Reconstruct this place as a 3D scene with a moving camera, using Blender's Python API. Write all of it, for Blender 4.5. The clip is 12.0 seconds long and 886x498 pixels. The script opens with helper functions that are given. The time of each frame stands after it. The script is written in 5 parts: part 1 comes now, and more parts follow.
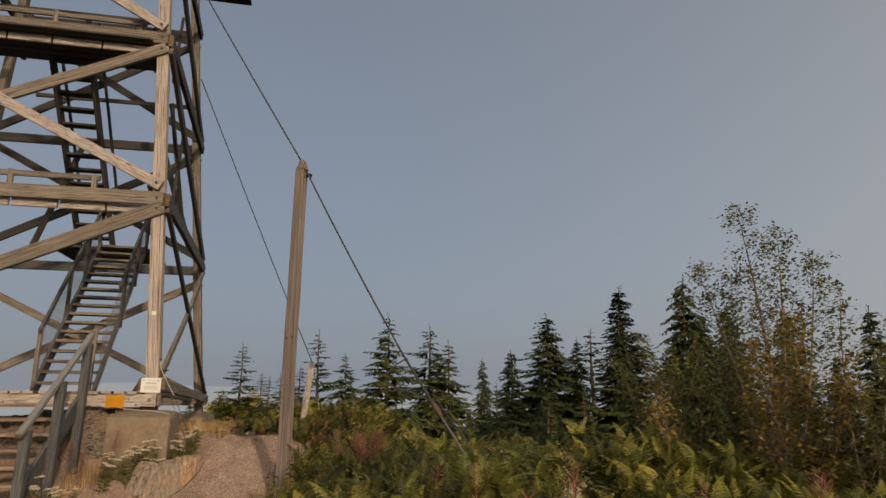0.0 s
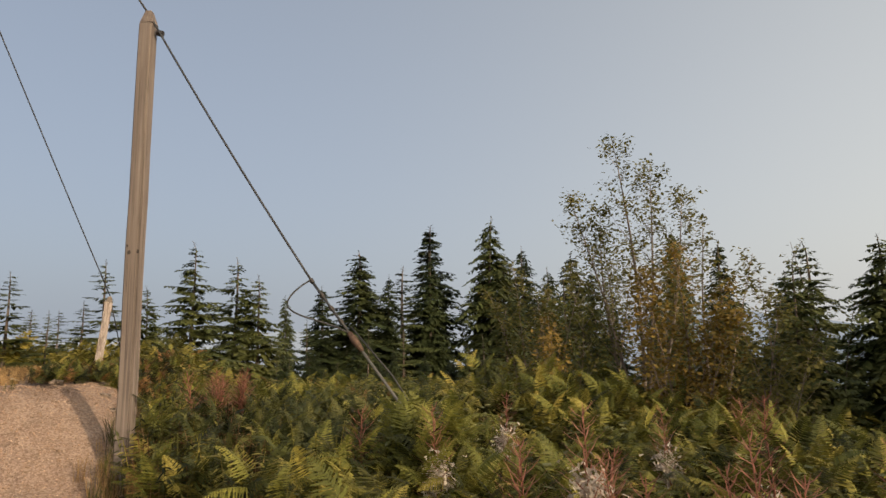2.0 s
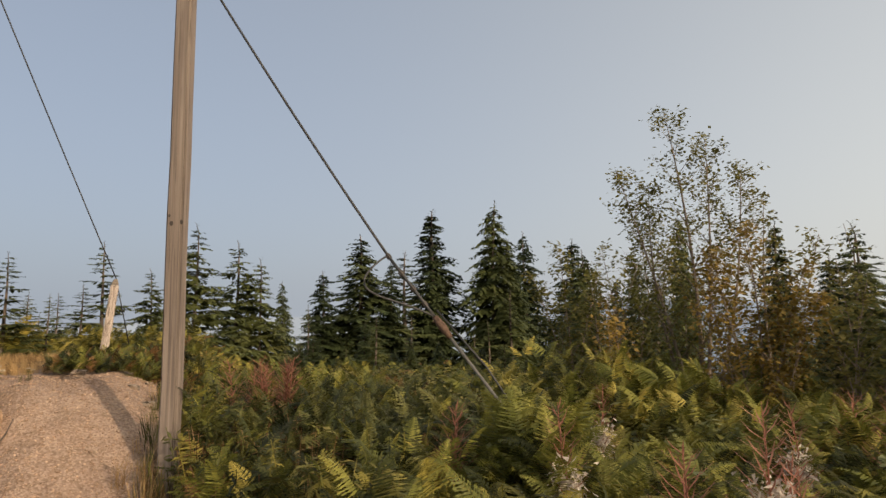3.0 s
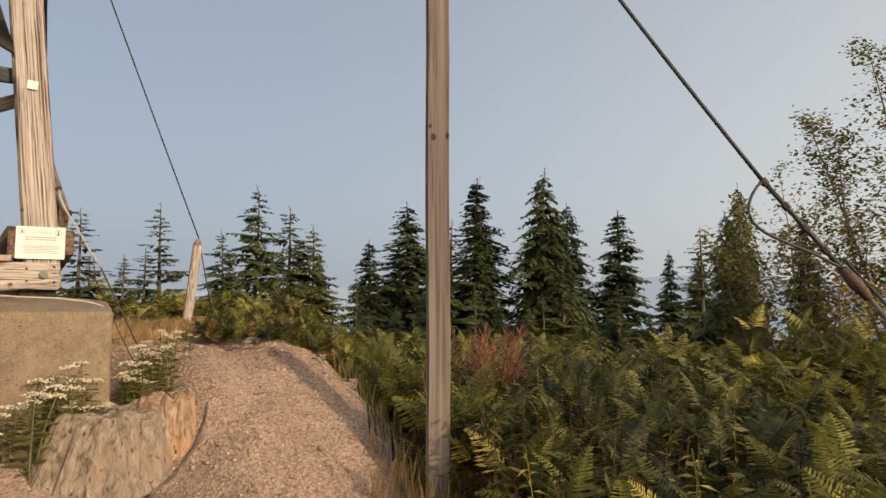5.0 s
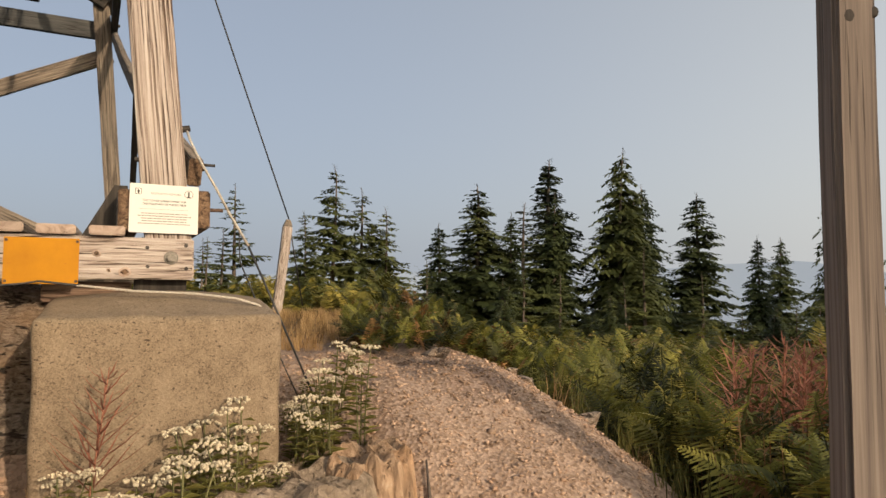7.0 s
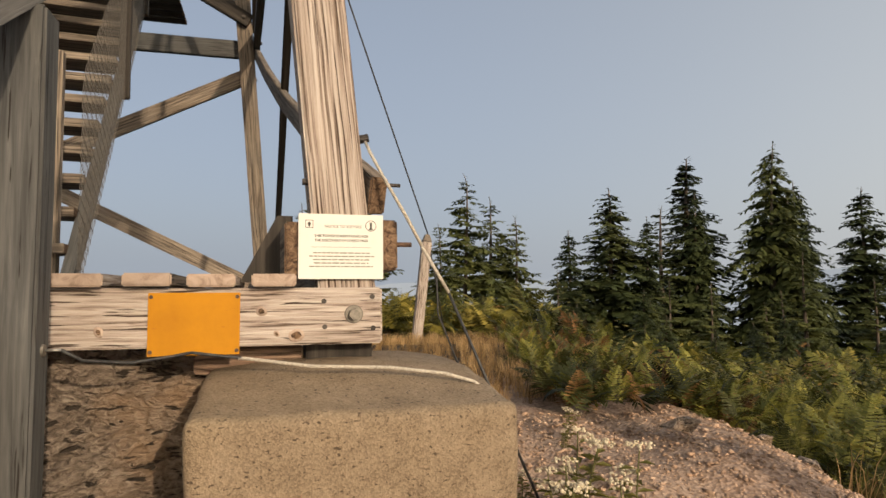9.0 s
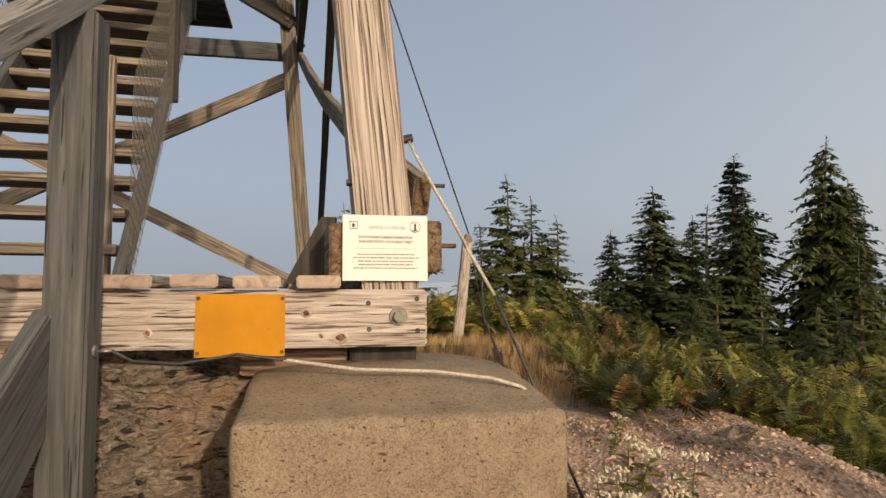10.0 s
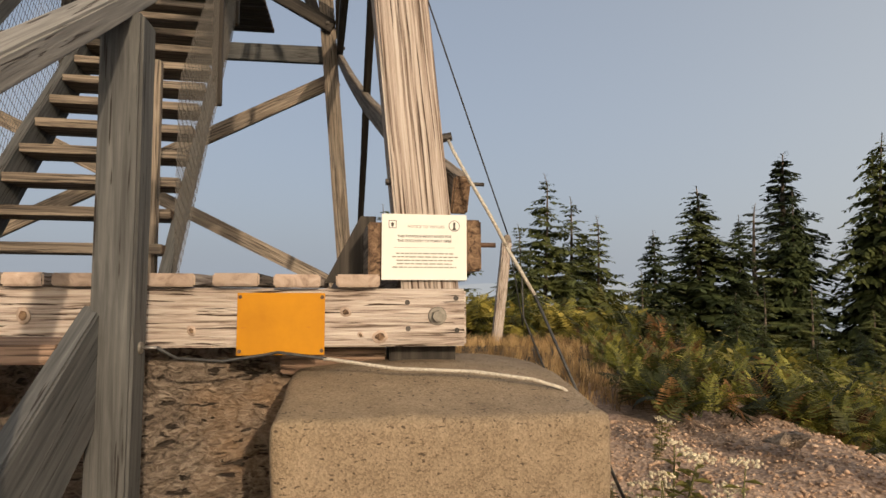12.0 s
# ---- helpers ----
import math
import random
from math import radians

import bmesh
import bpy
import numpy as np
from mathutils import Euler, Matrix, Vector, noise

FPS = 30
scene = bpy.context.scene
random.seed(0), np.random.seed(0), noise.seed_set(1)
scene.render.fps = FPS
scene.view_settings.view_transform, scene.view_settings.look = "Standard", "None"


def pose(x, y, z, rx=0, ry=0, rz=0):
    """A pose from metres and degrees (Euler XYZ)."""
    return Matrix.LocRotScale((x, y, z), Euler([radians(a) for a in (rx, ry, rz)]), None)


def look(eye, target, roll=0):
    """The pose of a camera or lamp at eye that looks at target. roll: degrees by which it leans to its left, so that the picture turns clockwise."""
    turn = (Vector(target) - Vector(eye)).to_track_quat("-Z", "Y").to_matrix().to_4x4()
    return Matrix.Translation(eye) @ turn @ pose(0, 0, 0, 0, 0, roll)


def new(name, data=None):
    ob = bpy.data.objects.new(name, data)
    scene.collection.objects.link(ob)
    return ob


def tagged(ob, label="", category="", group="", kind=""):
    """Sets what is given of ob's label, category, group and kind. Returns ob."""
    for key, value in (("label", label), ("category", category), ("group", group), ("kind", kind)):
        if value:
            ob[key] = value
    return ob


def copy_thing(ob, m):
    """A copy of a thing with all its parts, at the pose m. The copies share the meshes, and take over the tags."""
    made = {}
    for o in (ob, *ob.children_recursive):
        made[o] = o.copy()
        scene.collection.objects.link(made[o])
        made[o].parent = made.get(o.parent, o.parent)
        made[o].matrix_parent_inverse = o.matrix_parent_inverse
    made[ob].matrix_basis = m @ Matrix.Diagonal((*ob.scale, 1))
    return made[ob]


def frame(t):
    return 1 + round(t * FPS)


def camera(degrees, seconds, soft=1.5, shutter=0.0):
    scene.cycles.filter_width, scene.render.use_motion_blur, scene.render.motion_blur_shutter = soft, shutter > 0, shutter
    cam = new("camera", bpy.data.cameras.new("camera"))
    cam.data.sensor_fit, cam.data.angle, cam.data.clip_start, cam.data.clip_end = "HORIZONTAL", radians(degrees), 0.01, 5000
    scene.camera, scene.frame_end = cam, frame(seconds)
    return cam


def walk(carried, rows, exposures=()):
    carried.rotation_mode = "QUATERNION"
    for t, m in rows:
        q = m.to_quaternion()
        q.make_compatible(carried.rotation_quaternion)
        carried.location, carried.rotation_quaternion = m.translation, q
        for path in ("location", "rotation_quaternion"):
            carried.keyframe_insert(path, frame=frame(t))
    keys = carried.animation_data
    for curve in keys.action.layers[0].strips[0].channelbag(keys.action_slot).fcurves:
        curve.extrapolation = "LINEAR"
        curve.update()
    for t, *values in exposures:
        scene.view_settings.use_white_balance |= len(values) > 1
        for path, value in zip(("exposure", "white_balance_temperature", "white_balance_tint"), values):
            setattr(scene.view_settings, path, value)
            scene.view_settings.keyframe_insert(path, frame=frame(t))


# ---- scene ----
cam = camera(70.6, 12.0)

PATH = [
    (0, (2.296, -10.134, 1.485), (2.694, -8.23, 1.952), 0.2),
    (0.2, (2.276, -10.029, 1.491), (2.903, -8.178, 1.914), -0.2),
    (0.5, (2.17, -9.796, 1.498), (3.045, -8.04, 1.887), -0.9),
    (1, (1.937, -9.334, 1.504), (2.872, -7.6, 1.847), -1.1),
    (1.5, (1.688, -8.82, 1.431), (2.669, -7.105, 1.744), -0.9),
    (2, (1.502, -8.275, 1.408), (2.523, -6.577, 1.687), -0.9),
    (2.5, (1.342, -7.735, 1.412), (2.391, -6.052, 1.668), -0.9),
    (4.5, (0.476, -5.362, 1.355), (1.529, -3.67, 1.525), -0.3),
    (5, (0.166, -4.815, 1.313), (1.187, -3.102, 1.465), -0.1),
    (5.5, (0.013, -4.277, 1.263), (1.01, -2.549, 1.397), 0.0),
    (6, (-0.079, -3.795, 1.259), (0.885, -2.047, 1.38), 0.1),
    (6.5, (-0.146, -3.354, 1.294), (0.779, -1.585, 1.404), 0.3),
    (7, (-0.123, -2.892, 1.36), (0.761, -1.101, 1.467), 0.4),
    (7.5, (-0.232, -2.512, 1.414), (0.597, -0.696, 1.534), 0.3),
    (9.5, (-0.236, -1.929, 1.542), (0.214, 0.016, 1.669), -0.2),
    (10, (-0.242, -1.925, 1.541), (0.164, 0.029, 1.668), -0.0),
    (10.5, (-0.239, -1.914, 1.537), (0.126, 0.048, 1.667), 0.0),
    (11, (-0.246, -1.916, 1.538), (0.084, 0.053, 1.667), 0.1),
    (11.5, (-0.244, -1.909, 1.537), (0.061, 0.063, 1.667), 0.2),
    (12, (-0.24, -1.906, 1.535), (0.044, 0.069, 1.666), 0.2),
]
walk(cam, [(t, look(eye, target, roll)) for t, eye, target, roll in PATH], exposures=[(0, -0.62), (0.5, -0.55), (1.5, -0.15), (2.5, 0.0), (7.5, 0.0), (9.5, -0.07), (12, -0.08)])

# ---- world, sun ----
world = bpy.data.worlds.new("hazy_sky")
scene.world = world
world.use_nodes = True
wn, wl = world.node_tree.nodes, world.node_tree.links
wn.clear()
SUN_EL, SUN_AZ = radians(18), radians(165)   # azimuth clockwise from +y
sky = wn.new("ShaderNodeTexSky")
sky.sky_type = "NISHITA"
sky.sun_disc = False
sky.sun_elevation, sky.sun_rotation = SUN_EL, SUN_AZ
sky.air_density, sky.dust_density, sky.ozone_density, sky.altitude = 0.85, 9.0, 1.3, 300
smoke = wn.new("ShaderNodeMixRGB")
smoke.inputs["Color2"].default_value = (5.2, 5.4, 5.8, 1)
bg = wn.new("ShaderNodeBackground")
bg.inputs["Strength"].default_value = 0.14
wout = wn.new("ShaderNodeOutputWorld")
wl.new(sky.outputs[0], smoke.inputs["Color1"])
# the smoke scatters more light towards the sun's side of the sky
wtc = wn.new("ShaderNodeTexCoord")
wdot = wn.new("ShaderNodeVectorMath")
wdot.operation = "DOT_PRODUCT"
wdot.inputs[1].default_value = (math.sin(SUN_AZ), math.cos(SUN_AZ), 0)
wr = wn.new("ShaderNodeValToRGB")
wr.color_ramp.interpolation = "EASE"
wr.color_ramp.elements[0].position, wr.color_ramp.elements[0].color = 0.0, (0.755, 0.81, 0.87, 1)
wr.color_ramp.elements[1].position, wr.color_ramp.elements[1].color = 1.0, (1.48, 1.39, 1.20, 1)
wmap = wn.new("ShaderNodeMapRange")
wmap.inputs["From Min"].default_value, wmap.inputs["From Max"].default_value = -1.1, 0.35
wmul = wn.new("ShaderNodeMixRGB")
wmul.blend_type = "MULTIPLY"
wmul.inputs["Fac"].default_value = 1.0
wsep = wn.new("ShaderNodeSeparateXYZ")
wthick = wn.new("ShaderNodeMapRange")   # the smoke lies thickest at the horizon
wthick.inputs["From Min"].default_value, wthick.inputs["From Max"].default_value = 0.0, 0.55
wthick.inputs["To Min"].default_value, wthick.inputs["To Max"].default_value = 0.66, 0.42
wl.new(wtc.outputs["Generated"], wsep.inputs[0])
wl.new(wsep.outputs["Z"], wthick.inputs["Value"])
wl.new(wthick.outputs[0], smoke.inputs["Fac"])
wl.new(wtc.outputs["Generated"], wdot.inputs[0])
wl.new(wdot.outputs["Value"], wmap.inputs["Value"])
wl.new(wmap.outputs[0], wr.inputs[0])
wl.new(smoke.outputs[0], wmul.inputs["Color1"])
wl.new(wr.outputs[0], wmul.inputs["Color2"])
wl.new(wmul.outputs[0], bg.inputs["Color"])
wl.new(bg.outputs[0], wout.inputs[0])

sun_data = bpy.data.lights.new("sun", "SUN")
sun_data.energy, sun_data.angle, sun_data.color = 3.5, radians(1.0), (1.0, 0.78, 0.54)
sun = new("sun", sun_data)
sun_dir = Vector((math.sin(SUN_AZ) * math.cos(SUN_EL), math.cos(SUN_AZ) * math.cos(SUN_EL), math.sin(SUN_EL)))
sun.matrix_world = look(sun_dir * 50, (0, 0, 0))


# ---- materials ----
def ramp_node(nt, stops):
    r = nt.nodes.new("ShaderNodeValToRGB")
    els = r.color_ramp.elements
    while len(els) < len(stops):
        els.new(0.5)
    for el, (p, c) in zip(els, stops):
        el.position, el.color = p, (*c, 1)
    return r


def surface(name, stops, scale=(6, 6, 6), detail=6, rough=0.85, bump=0.3, bump_scale=1.0, vary=0.25, second=None, speck=None,
            coords="Object", island=False, metal=0.0, distance=0.01, translucent=0.0, distort=0.0, cracks=None, warp=0.0, tint=0.0):
    """Noise through a colour ramp, a second larger stain, per-object variation, and relief from the same noise."""
    m = bpy.data.materials.new(name)
    m.use_nodes = True
    nt = m.node_tree
    n, l = nt.nodes, nt.links
    b = n["Principled BSDF"]
    b.inputs["Roughness"].default_value, b.inputs["Metallic"].default_value = rough, metal
    b.inputs["Specular IOR Level"].default_value = 0.3
    tc = n.new("ShaderNodeTexCoord")
    mp = n.new("ShaderNodeMapping")
    mp.inputs["Scale"].default_value = scale
    place = tc.outputs[coords]
    if warp:   # the grain wavers round knots and old twists
        wm = n.new("ShaderNodeMapping")
        wm.inputs["Scale"].default_value = (9, 9, 2.6)
        l.new(place, wm.inputs["Vector"])
        wz = n.new("ShaderNodeTexNoise")
        wz.inputs["Scale"].default_value, wz.inputs["Detail"].default_value = 1.0, 2
        l.new(wm.outputs[0], wz.inputs["Vector"])
        ws = n.new("ShaderNodeVectorMath")
        ws.operation = "MULTIPLY_ADD"
        ws.inputs[1].default_value = (warp, warp, 0)
        l.new(wz.outputs["Color"], ws.inputs[0])
        l.new(place, ws.inputs[2])
        place = ws.outputs[0]
    l.new(place, mp.inputs["Vector"])
    info = n.new("ShaderNodeObjectInfo")
    if coords == "Object":
        off = n.new("ShaderNodeVectorMath")
        off.operation = "SCALE"
        off.inputs[0].default_value = (13.7, 7.1, 29.3)
        l.new(info.outputs["Random"], off.inputs["Scale"])
        l.new(off.outputs[0], mp.inputs["Location"])
    nz = n.new("ShaderNodeTexNoise")
    nz.inputs["Scale"].default_value, nz.inputs["Detail"].default_value = 1.0, detail
    nz.inputs["Roughness"].default_value = 0.62
    nz.inputs["Distortion"].default_value = distort
    l.new(mp.outputs[0], nz.inputs["Vector"])
    rp = ramp_node(nt, stops)
    shade = nz.outputs["Fac"]
    if tint:   # each frond or plant has a green of its own
        at = n.new("ShaderNodeAttribute")
        at.attribute_name = "tint"
        ma = n.new("ShaderNodeMath")
        ma.operation = "MULTIPLY_ADD"
        ma.inputs[1].default_value = tint
        l.new(at.outputs["Fac"], ma.inputs[0])
        l.new(shade, ma.inputs[2])
        shade = ma.outputs[0]
    l.new(shade, rp.inputs[0])
    col = rp.outputs[0]
    if second:
        sc, lo, hi, colour = second
        n2 = n.new("ShaderNodeTexNoise")
        n2.inputs["Scale"].default_value, n2.inputs["Detail"].default_value = sc, 4
        l.new(tc.outputs[coords], n2.inputs["Vector"])
        mr = n.new("ShaderNodeMapRange")
        mr.inputs["From Min"].default_value, mr.inputs["From Max"].default_value = lo, hi
        l.new(n2.outputs["Fac"], mr.inputs["Value"])
        mx = n.new("ShaderNodeMixRGB")
        mx.inputs["Color2"].default_value = (*colour, 1)
        l.new(mr.outputs[0], mx.inputs["Fac"])
        l.new(col, mx.inputs["Color1"])
        col = mx.outputs[0]
    if speck:
        sc, amount, c1, c2 = speck
        vo = n.new("ShaderNodeTexVoronoi")
        vo.inputs["Scale"].default_value = sc
        l.new(tc.outputs[coords], vo.inputs["Vector"])
        sep = n.new("ShaderNodeSeparateColor")
        l.new(vo.outputs["Color"], sep.inputs[0])
        r2 = ramp_node(nt, [(0.0, c1), (1.0, c2)])
        l.new(sep.outputs[0], r2.inputs[0])
        mx = n.new("ShaderNodeMixRGB")
        mx.inputs["Fac"].default_value = amount
        l.new(col, mx.inputs["Color1"])
        l.new(r2.outputs[0], mx.inputs["Color2"])
        col = mx.outputs[0]
    crack = None
    if cracks:
        sc, lo, hi, dark = cracks
        m3 = n.new("ShaderNodeMapping")
        m3.inputs["Scale"].default_value = sc
        l.new(place, m3.inputs["Vector"])
        if coords == "Object":
            l.new(off.outputs[0], m3.inputs["Location"])
        n3 = n.new("ShaderNodeTexNoise")
        n3.inputs["Scale"].default_value, n3.inputs["Detail"].default_value, n3.inputs["Distortion"].default_value = 1.0, 3, 0.3
        l.new(m3.outputs[0], n3.inputs["Vector"])
        crack = n.new("ShaderNodeMapRange")
        crack.inputs["From Min"].default_value, crack.inputs["From Max"].default_value = lo, hi
        l.new(n3.outputs["Fac"], crack.inputs["Value"])
        mx = n.new("ShaderNodeMixRGB")
        mx.inputs["Color1"].default_value = (*dark, 1)
        l.new(crack.outputs[0], mx.inputs["Fac"])
        l.new(col, mx.inputs["Color2"])
        col = mx.outputs[0]
    if vary:
        hs = n.new("ShaderNodeHueSaturation")
        vr = n.new("ShaderNodeMapRange")
        vr.inputs["To Min"].default_value, vr.inputs["To Max"].default_value = 1 - vary, 1 + vary
        if island:
            geo = n.new("ShaderNodeNewGeometry")
            l.new(geo.outputs["Random Per Island"], vr.inputs["Value"])
        else:
            l.new(info.outputs["Random"], vr.inputs["Value"])
        l.new(vr.outputs[0], hs.inputs["Value"])
        l.new(col, hs.inputs["Color"])
        col = hs.outputs[0]
    l.new(col, b.inputs["Base Color"])
    if bump:
        bp = n.new("ShaderNodeBump")
        bp.inputs["Strength"].default_value, bp.inputs["Distance"].default_value = bump, distance
        if speck:
            add = n.new("ShaderNodeMath")
            l.new(vo.outputs["Distance"], add.inputs[0])
            l.new(nz.outputs["Fac"], add.inputs[1])
            l.new(add.outputs[0], bp.inputs["Height"])
        elif crack:
            add = n.new("ShaderNodeMath")
            l.new(crack.outputs[0], add.inputs[0])
            l.new(nz.outputs["Fac"], add.inputs[1])
            l.new(add.outputs[0], bp.inputs["Height"])
        else:
            l.new(nz.outputs["Fac"], bp.inputs["Height"])
        l.new(bp.outputs[0], b.inputs["Normal"])
    if translucent:
        tr = n.new("ShaderNodeBsdfTranslucent")
        l.new(col, tr.inputs["Color"])
        ms = n.new("ShaderNodeMixShader")
        ms.inputs[0].default_value = translucent
        l.new(b.outputs[0], ms.inputs[1])
        l.new(tr.outputs[0], ms.inputs[2])
        l.new(ms.outputs[0], n["Material Output"].inputs["Surface"])
    return m


# timbers run along their own z
WOOD = surface("weathered_wood", [(0.32, (0.055, 0.044, 0.036)), (0.45, (0.14, 0.113, 0.09)), (0.60, (0.235, 0.195, 0.155)), (0.8, (0.33, 0.28, 0.23))],
               scale=(60, 60, 1.6), bump=0.6, distance=0.005, vary=0.2, second=(1.6, 0.5, 0.85, (0.12, 0.11, 0.10)), distort=0.5, cracks=((120, 120, 3.0), 0.34, 0.44, (0.035, 0.029, 0.025)), warp=0.014)
WOOD_PALE = surface("pale_weathered_wood", [(0.34, (0.10, 0.072, 0.054)), (0.42, (0.26, 0.206, 0.178)), (0.52, (0.39, 0.334, 0.298)), (0.75, (0.54, 0.49, 0.45))],
                    scale=(95, 95, 4.5), bump=1.0, distance=0.008, vary=0.06, second=(2.4, 0.55, 0.85, (0.27, 0.225, 0.19)), distort=0.6, cracks=((120, 120, 5.0), 0.355, 0.385, (0.06, 0.04, 0.03)), warp=0.012)
WOOD_LEG = surface("pale_grooved_wood", [(0.33, (0.11, 0.078, 0.058)), (0.43, (0.27, 0.213, 0.18)), (0.54, (0.40, 0.343, 0.303)), (0.75, (0.54, 0.49, 0.45))],
                   scale=(125, 125, 1.6), bump=1.0, distance=0.006, vary=0.06, second=(2.0, 0.55, 0.85, (0.29, 0.235, 0.2)), distort=0.25, cracks=((120, 120, 1.4), 0.375, 0.42, (0.085, 0.056, 0.042)), warp=0.012)
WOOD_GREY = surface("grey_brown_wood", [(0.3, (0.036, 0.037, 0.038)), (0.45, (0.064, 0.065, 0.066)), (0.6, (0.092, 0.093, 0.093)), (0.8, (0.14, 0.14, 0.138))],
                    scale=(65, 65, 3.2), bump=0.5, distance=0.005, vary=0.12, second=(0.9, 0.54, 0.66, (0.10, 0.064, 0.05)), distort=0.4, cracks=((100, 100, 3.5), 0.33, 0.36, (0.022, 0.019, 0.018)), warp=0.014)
# Dark wood; also paints shade on the tower's rear, inner and high timbers.
WOOD_DARK = surface("dark_and_shade_toned_wood", [(0.3, (0.014, 0.012, 0.011)), (0.5, (0.036, 0.031, 0.027)), (0.75, (0.08, 0.068, 0.058))],
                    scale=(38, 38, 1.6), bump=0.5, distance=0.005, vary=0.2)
WOOD_END = surface("end_grain", [(0.36, (0.035, 0.022, 0.014)), (0.48, (0.11, 0.066, 0.04)), (0.68, (0.22, 0.15, 0.095))], scale=(42, 42, 14), bump=0.6, vary=0.25, distort=1.2)
WOOD_RED = surface("reddish_weathered_wood", [(0.3, (0.08, 0.05, 0.036)), (0.45, (0.19, 0.125, 0.09)), (0.6, (0.29, 0.20, 0.15)), (0.8, (0.36, 0.27, 0.21))],
                   scale=(50, 50, 1.6), bump=0.6, distance=0.005, vary=0.2, distort=0.5, cracks=((150, 150, 3.5), 0.32, 0.44, (0.05, 0.033, 0.024)))
END_PALE = surface("pale_end_grain", [(0.3, (0.20, 0.145, 0.115)), (0.5, (0.33, 0.255, 0.21)), (0.75, (0.42, 0.34, 0.285))], scale=(20, 20, 20), bump=0.5, vary=0.2, distort=1.0)
POLE_WOOD = surface("pole_wood", [(0.3, (0.065, 0.053, 0.047)), (0.45, (0.14, 0.112, 0.096)), (0.6, (0.205, 0.168, 0.143)), (0.8, (0.275, 0.232, 0.198))],
                    scale=(40, 40, 0.6), bump=0.5, distance=0.005, vary=0.05, second=(0.9, 0.5, 0.8, (0.15, 0.12, 0.105)), cracks=((80, 80, 1.6), 0.28, 0.40, (0.06, 0.048, 0.04)))
CONCRETE = surface("cast_concrete", [(0.3, (0.115, 0.082, 0.052)), (0.5, (0.186, 0.138, 0.092)), (0.7, (0.252, 0.195, 0.138))], scale=(11, 11, 11), detail=12,
                   bump=0.3, distance=0.004, vary=0.0, second=(1.7, 0.46, 0.75, (0.225, 0.168, 0.105)), speck=(240, 0.36, (0.075, 0.054, 0.034), (0.36, 0.285, 0.205)), cracks=((70, 70, 110), 0.32, 0.37, (0.06, 0.043, 0.028)))
SILVER_WOOD = surface("silver_grey_wood", [(0.3, (0.12, 0.116, 0.11)), (0.45, (0.18, 0.173, 0.165)), (0.6, (0.235, 0.226, 0.215)), (0.8, (0.31, 0.297, 0.282))],
                      scale=(95, 95, 3.2), bump=0.6, distance=0.005, vary=0.1, second=(1.4, 0.52, 0.85, (0.17, 0.15, 0.13)), distort=0.5, cracks=((80, 80, 3.5), 0.34, 0.365, (0.05, 0.043, 0.038)), warp=0.018)
STREAK_ROCK = surface("streaked_rock", [(0.32, (0.09, 0.066, 0.047)), (0.45, (0.19, 0.145, 0.105)), (0.58, (0.285, 0.222, 0.165)), (0.75, (0.40, 0.335, 0.26))],
                      scale=(30, 30, 7), detail=12, bump=1.0, distance=0.025, vary=0.05, distort=0.5, second=(4.0, 0.5, 0.72, (0.26, 0.19, 0.13)), cracks=((60, 60, 6), 0.30, 0.36, (0.12, 0.09, 0.068)), warp=0.03)
STREAK_ORANGE = surface("orange_streaked_rock", [(0.32, (0.12, 0.075, 0.045)), (0.45, (0.25, 0.165, 0.105)), (0.58, (0.36, 0.25, 0.165)), (0.75, (0.45, 0.36, 0.27))],
                        scale=(30, 30, 6), detail=12, bump=1.0, distance=0.025, vary=0.05, distort=0.5, second=(3.0, 0.5, 0.72, (0.42, 0.235, 0.115)), cracks=((60, 60, 5), 0.30, 0.36, (0.13, 0.085, 0.055)), warp=0.03)
ROCK = surface("weathered_rock", [(0.32, (0.06, 0.045, 0.035)), (0.45, (0.19, 0.15, 0.12)), (0.58, (0.32, 0.26, 0.21)), (0.75, (0.46, 0.40, 0.34))],
               scale=(34, 34, 60), detail=14, bump=1.0, distance=0.05, vary=0.1, distort=0.8, second=(2.6, 0.5, 0.72, (0.36, 0.24, 0.15)), cracks=((14, 14, 46), 0.35, 0.40, (0.05, 0.038, 0.03)), warp=0.05)
GRAVEL = surface("gravel", [(0.3, (0.12, 0.075, 0.05)), (0.5, (0.245, 0.163, 0.112)), (0.7, (0.365, 0.258, 0.188))], scale=(2.6, 2.6, 2.6), detail=12, second=(2.1, 0.5, 0.66, (0.17, 0.098, 0.064)),
                 bump=0.7, distance=0.01, vary=0, speck=(62, 0.45, (0.14, 0.095, 0.068), (0.52, 0.40, 0.32)), coords="Object")
SOIL = surface("dark_soil", [(0.3, (0.014, 0.011, 0.007)), (0.5, (0.03, 0.023, 0.014)), (0.7, (0.055, 0.043, 0.025))], scale=(3, 3, 3), detail=10, bump=0.6, distance=0.03, vary=0)
STEEL = surface("galvanized_steel", [(0.3, (0.22, 0.21, 0.2)), (0.7, (0.42, 0.41, 0.4))], scale=(30, 30, 30), bump=0.2, rough=0.5, metal=0.8, vary=0)
NET_WIRE = surface("weathered_netting_wire", [(0.3, (0.07, 0.064, 0.058)), (0.7, (0.15, 0.138, 0.125))], scale=(60, 60, 60), bump=0, rough=0.7, metal=0.3, vary=0)
CABLE = surface("dark_cable", [(0.3, (0.03, 0.03, 0.032)), (0.7, (0.08, 0.08, 0.082))], scale=(60, 60, 60), bump=0.2, rough=0.6, metal=0.5, vary=0)
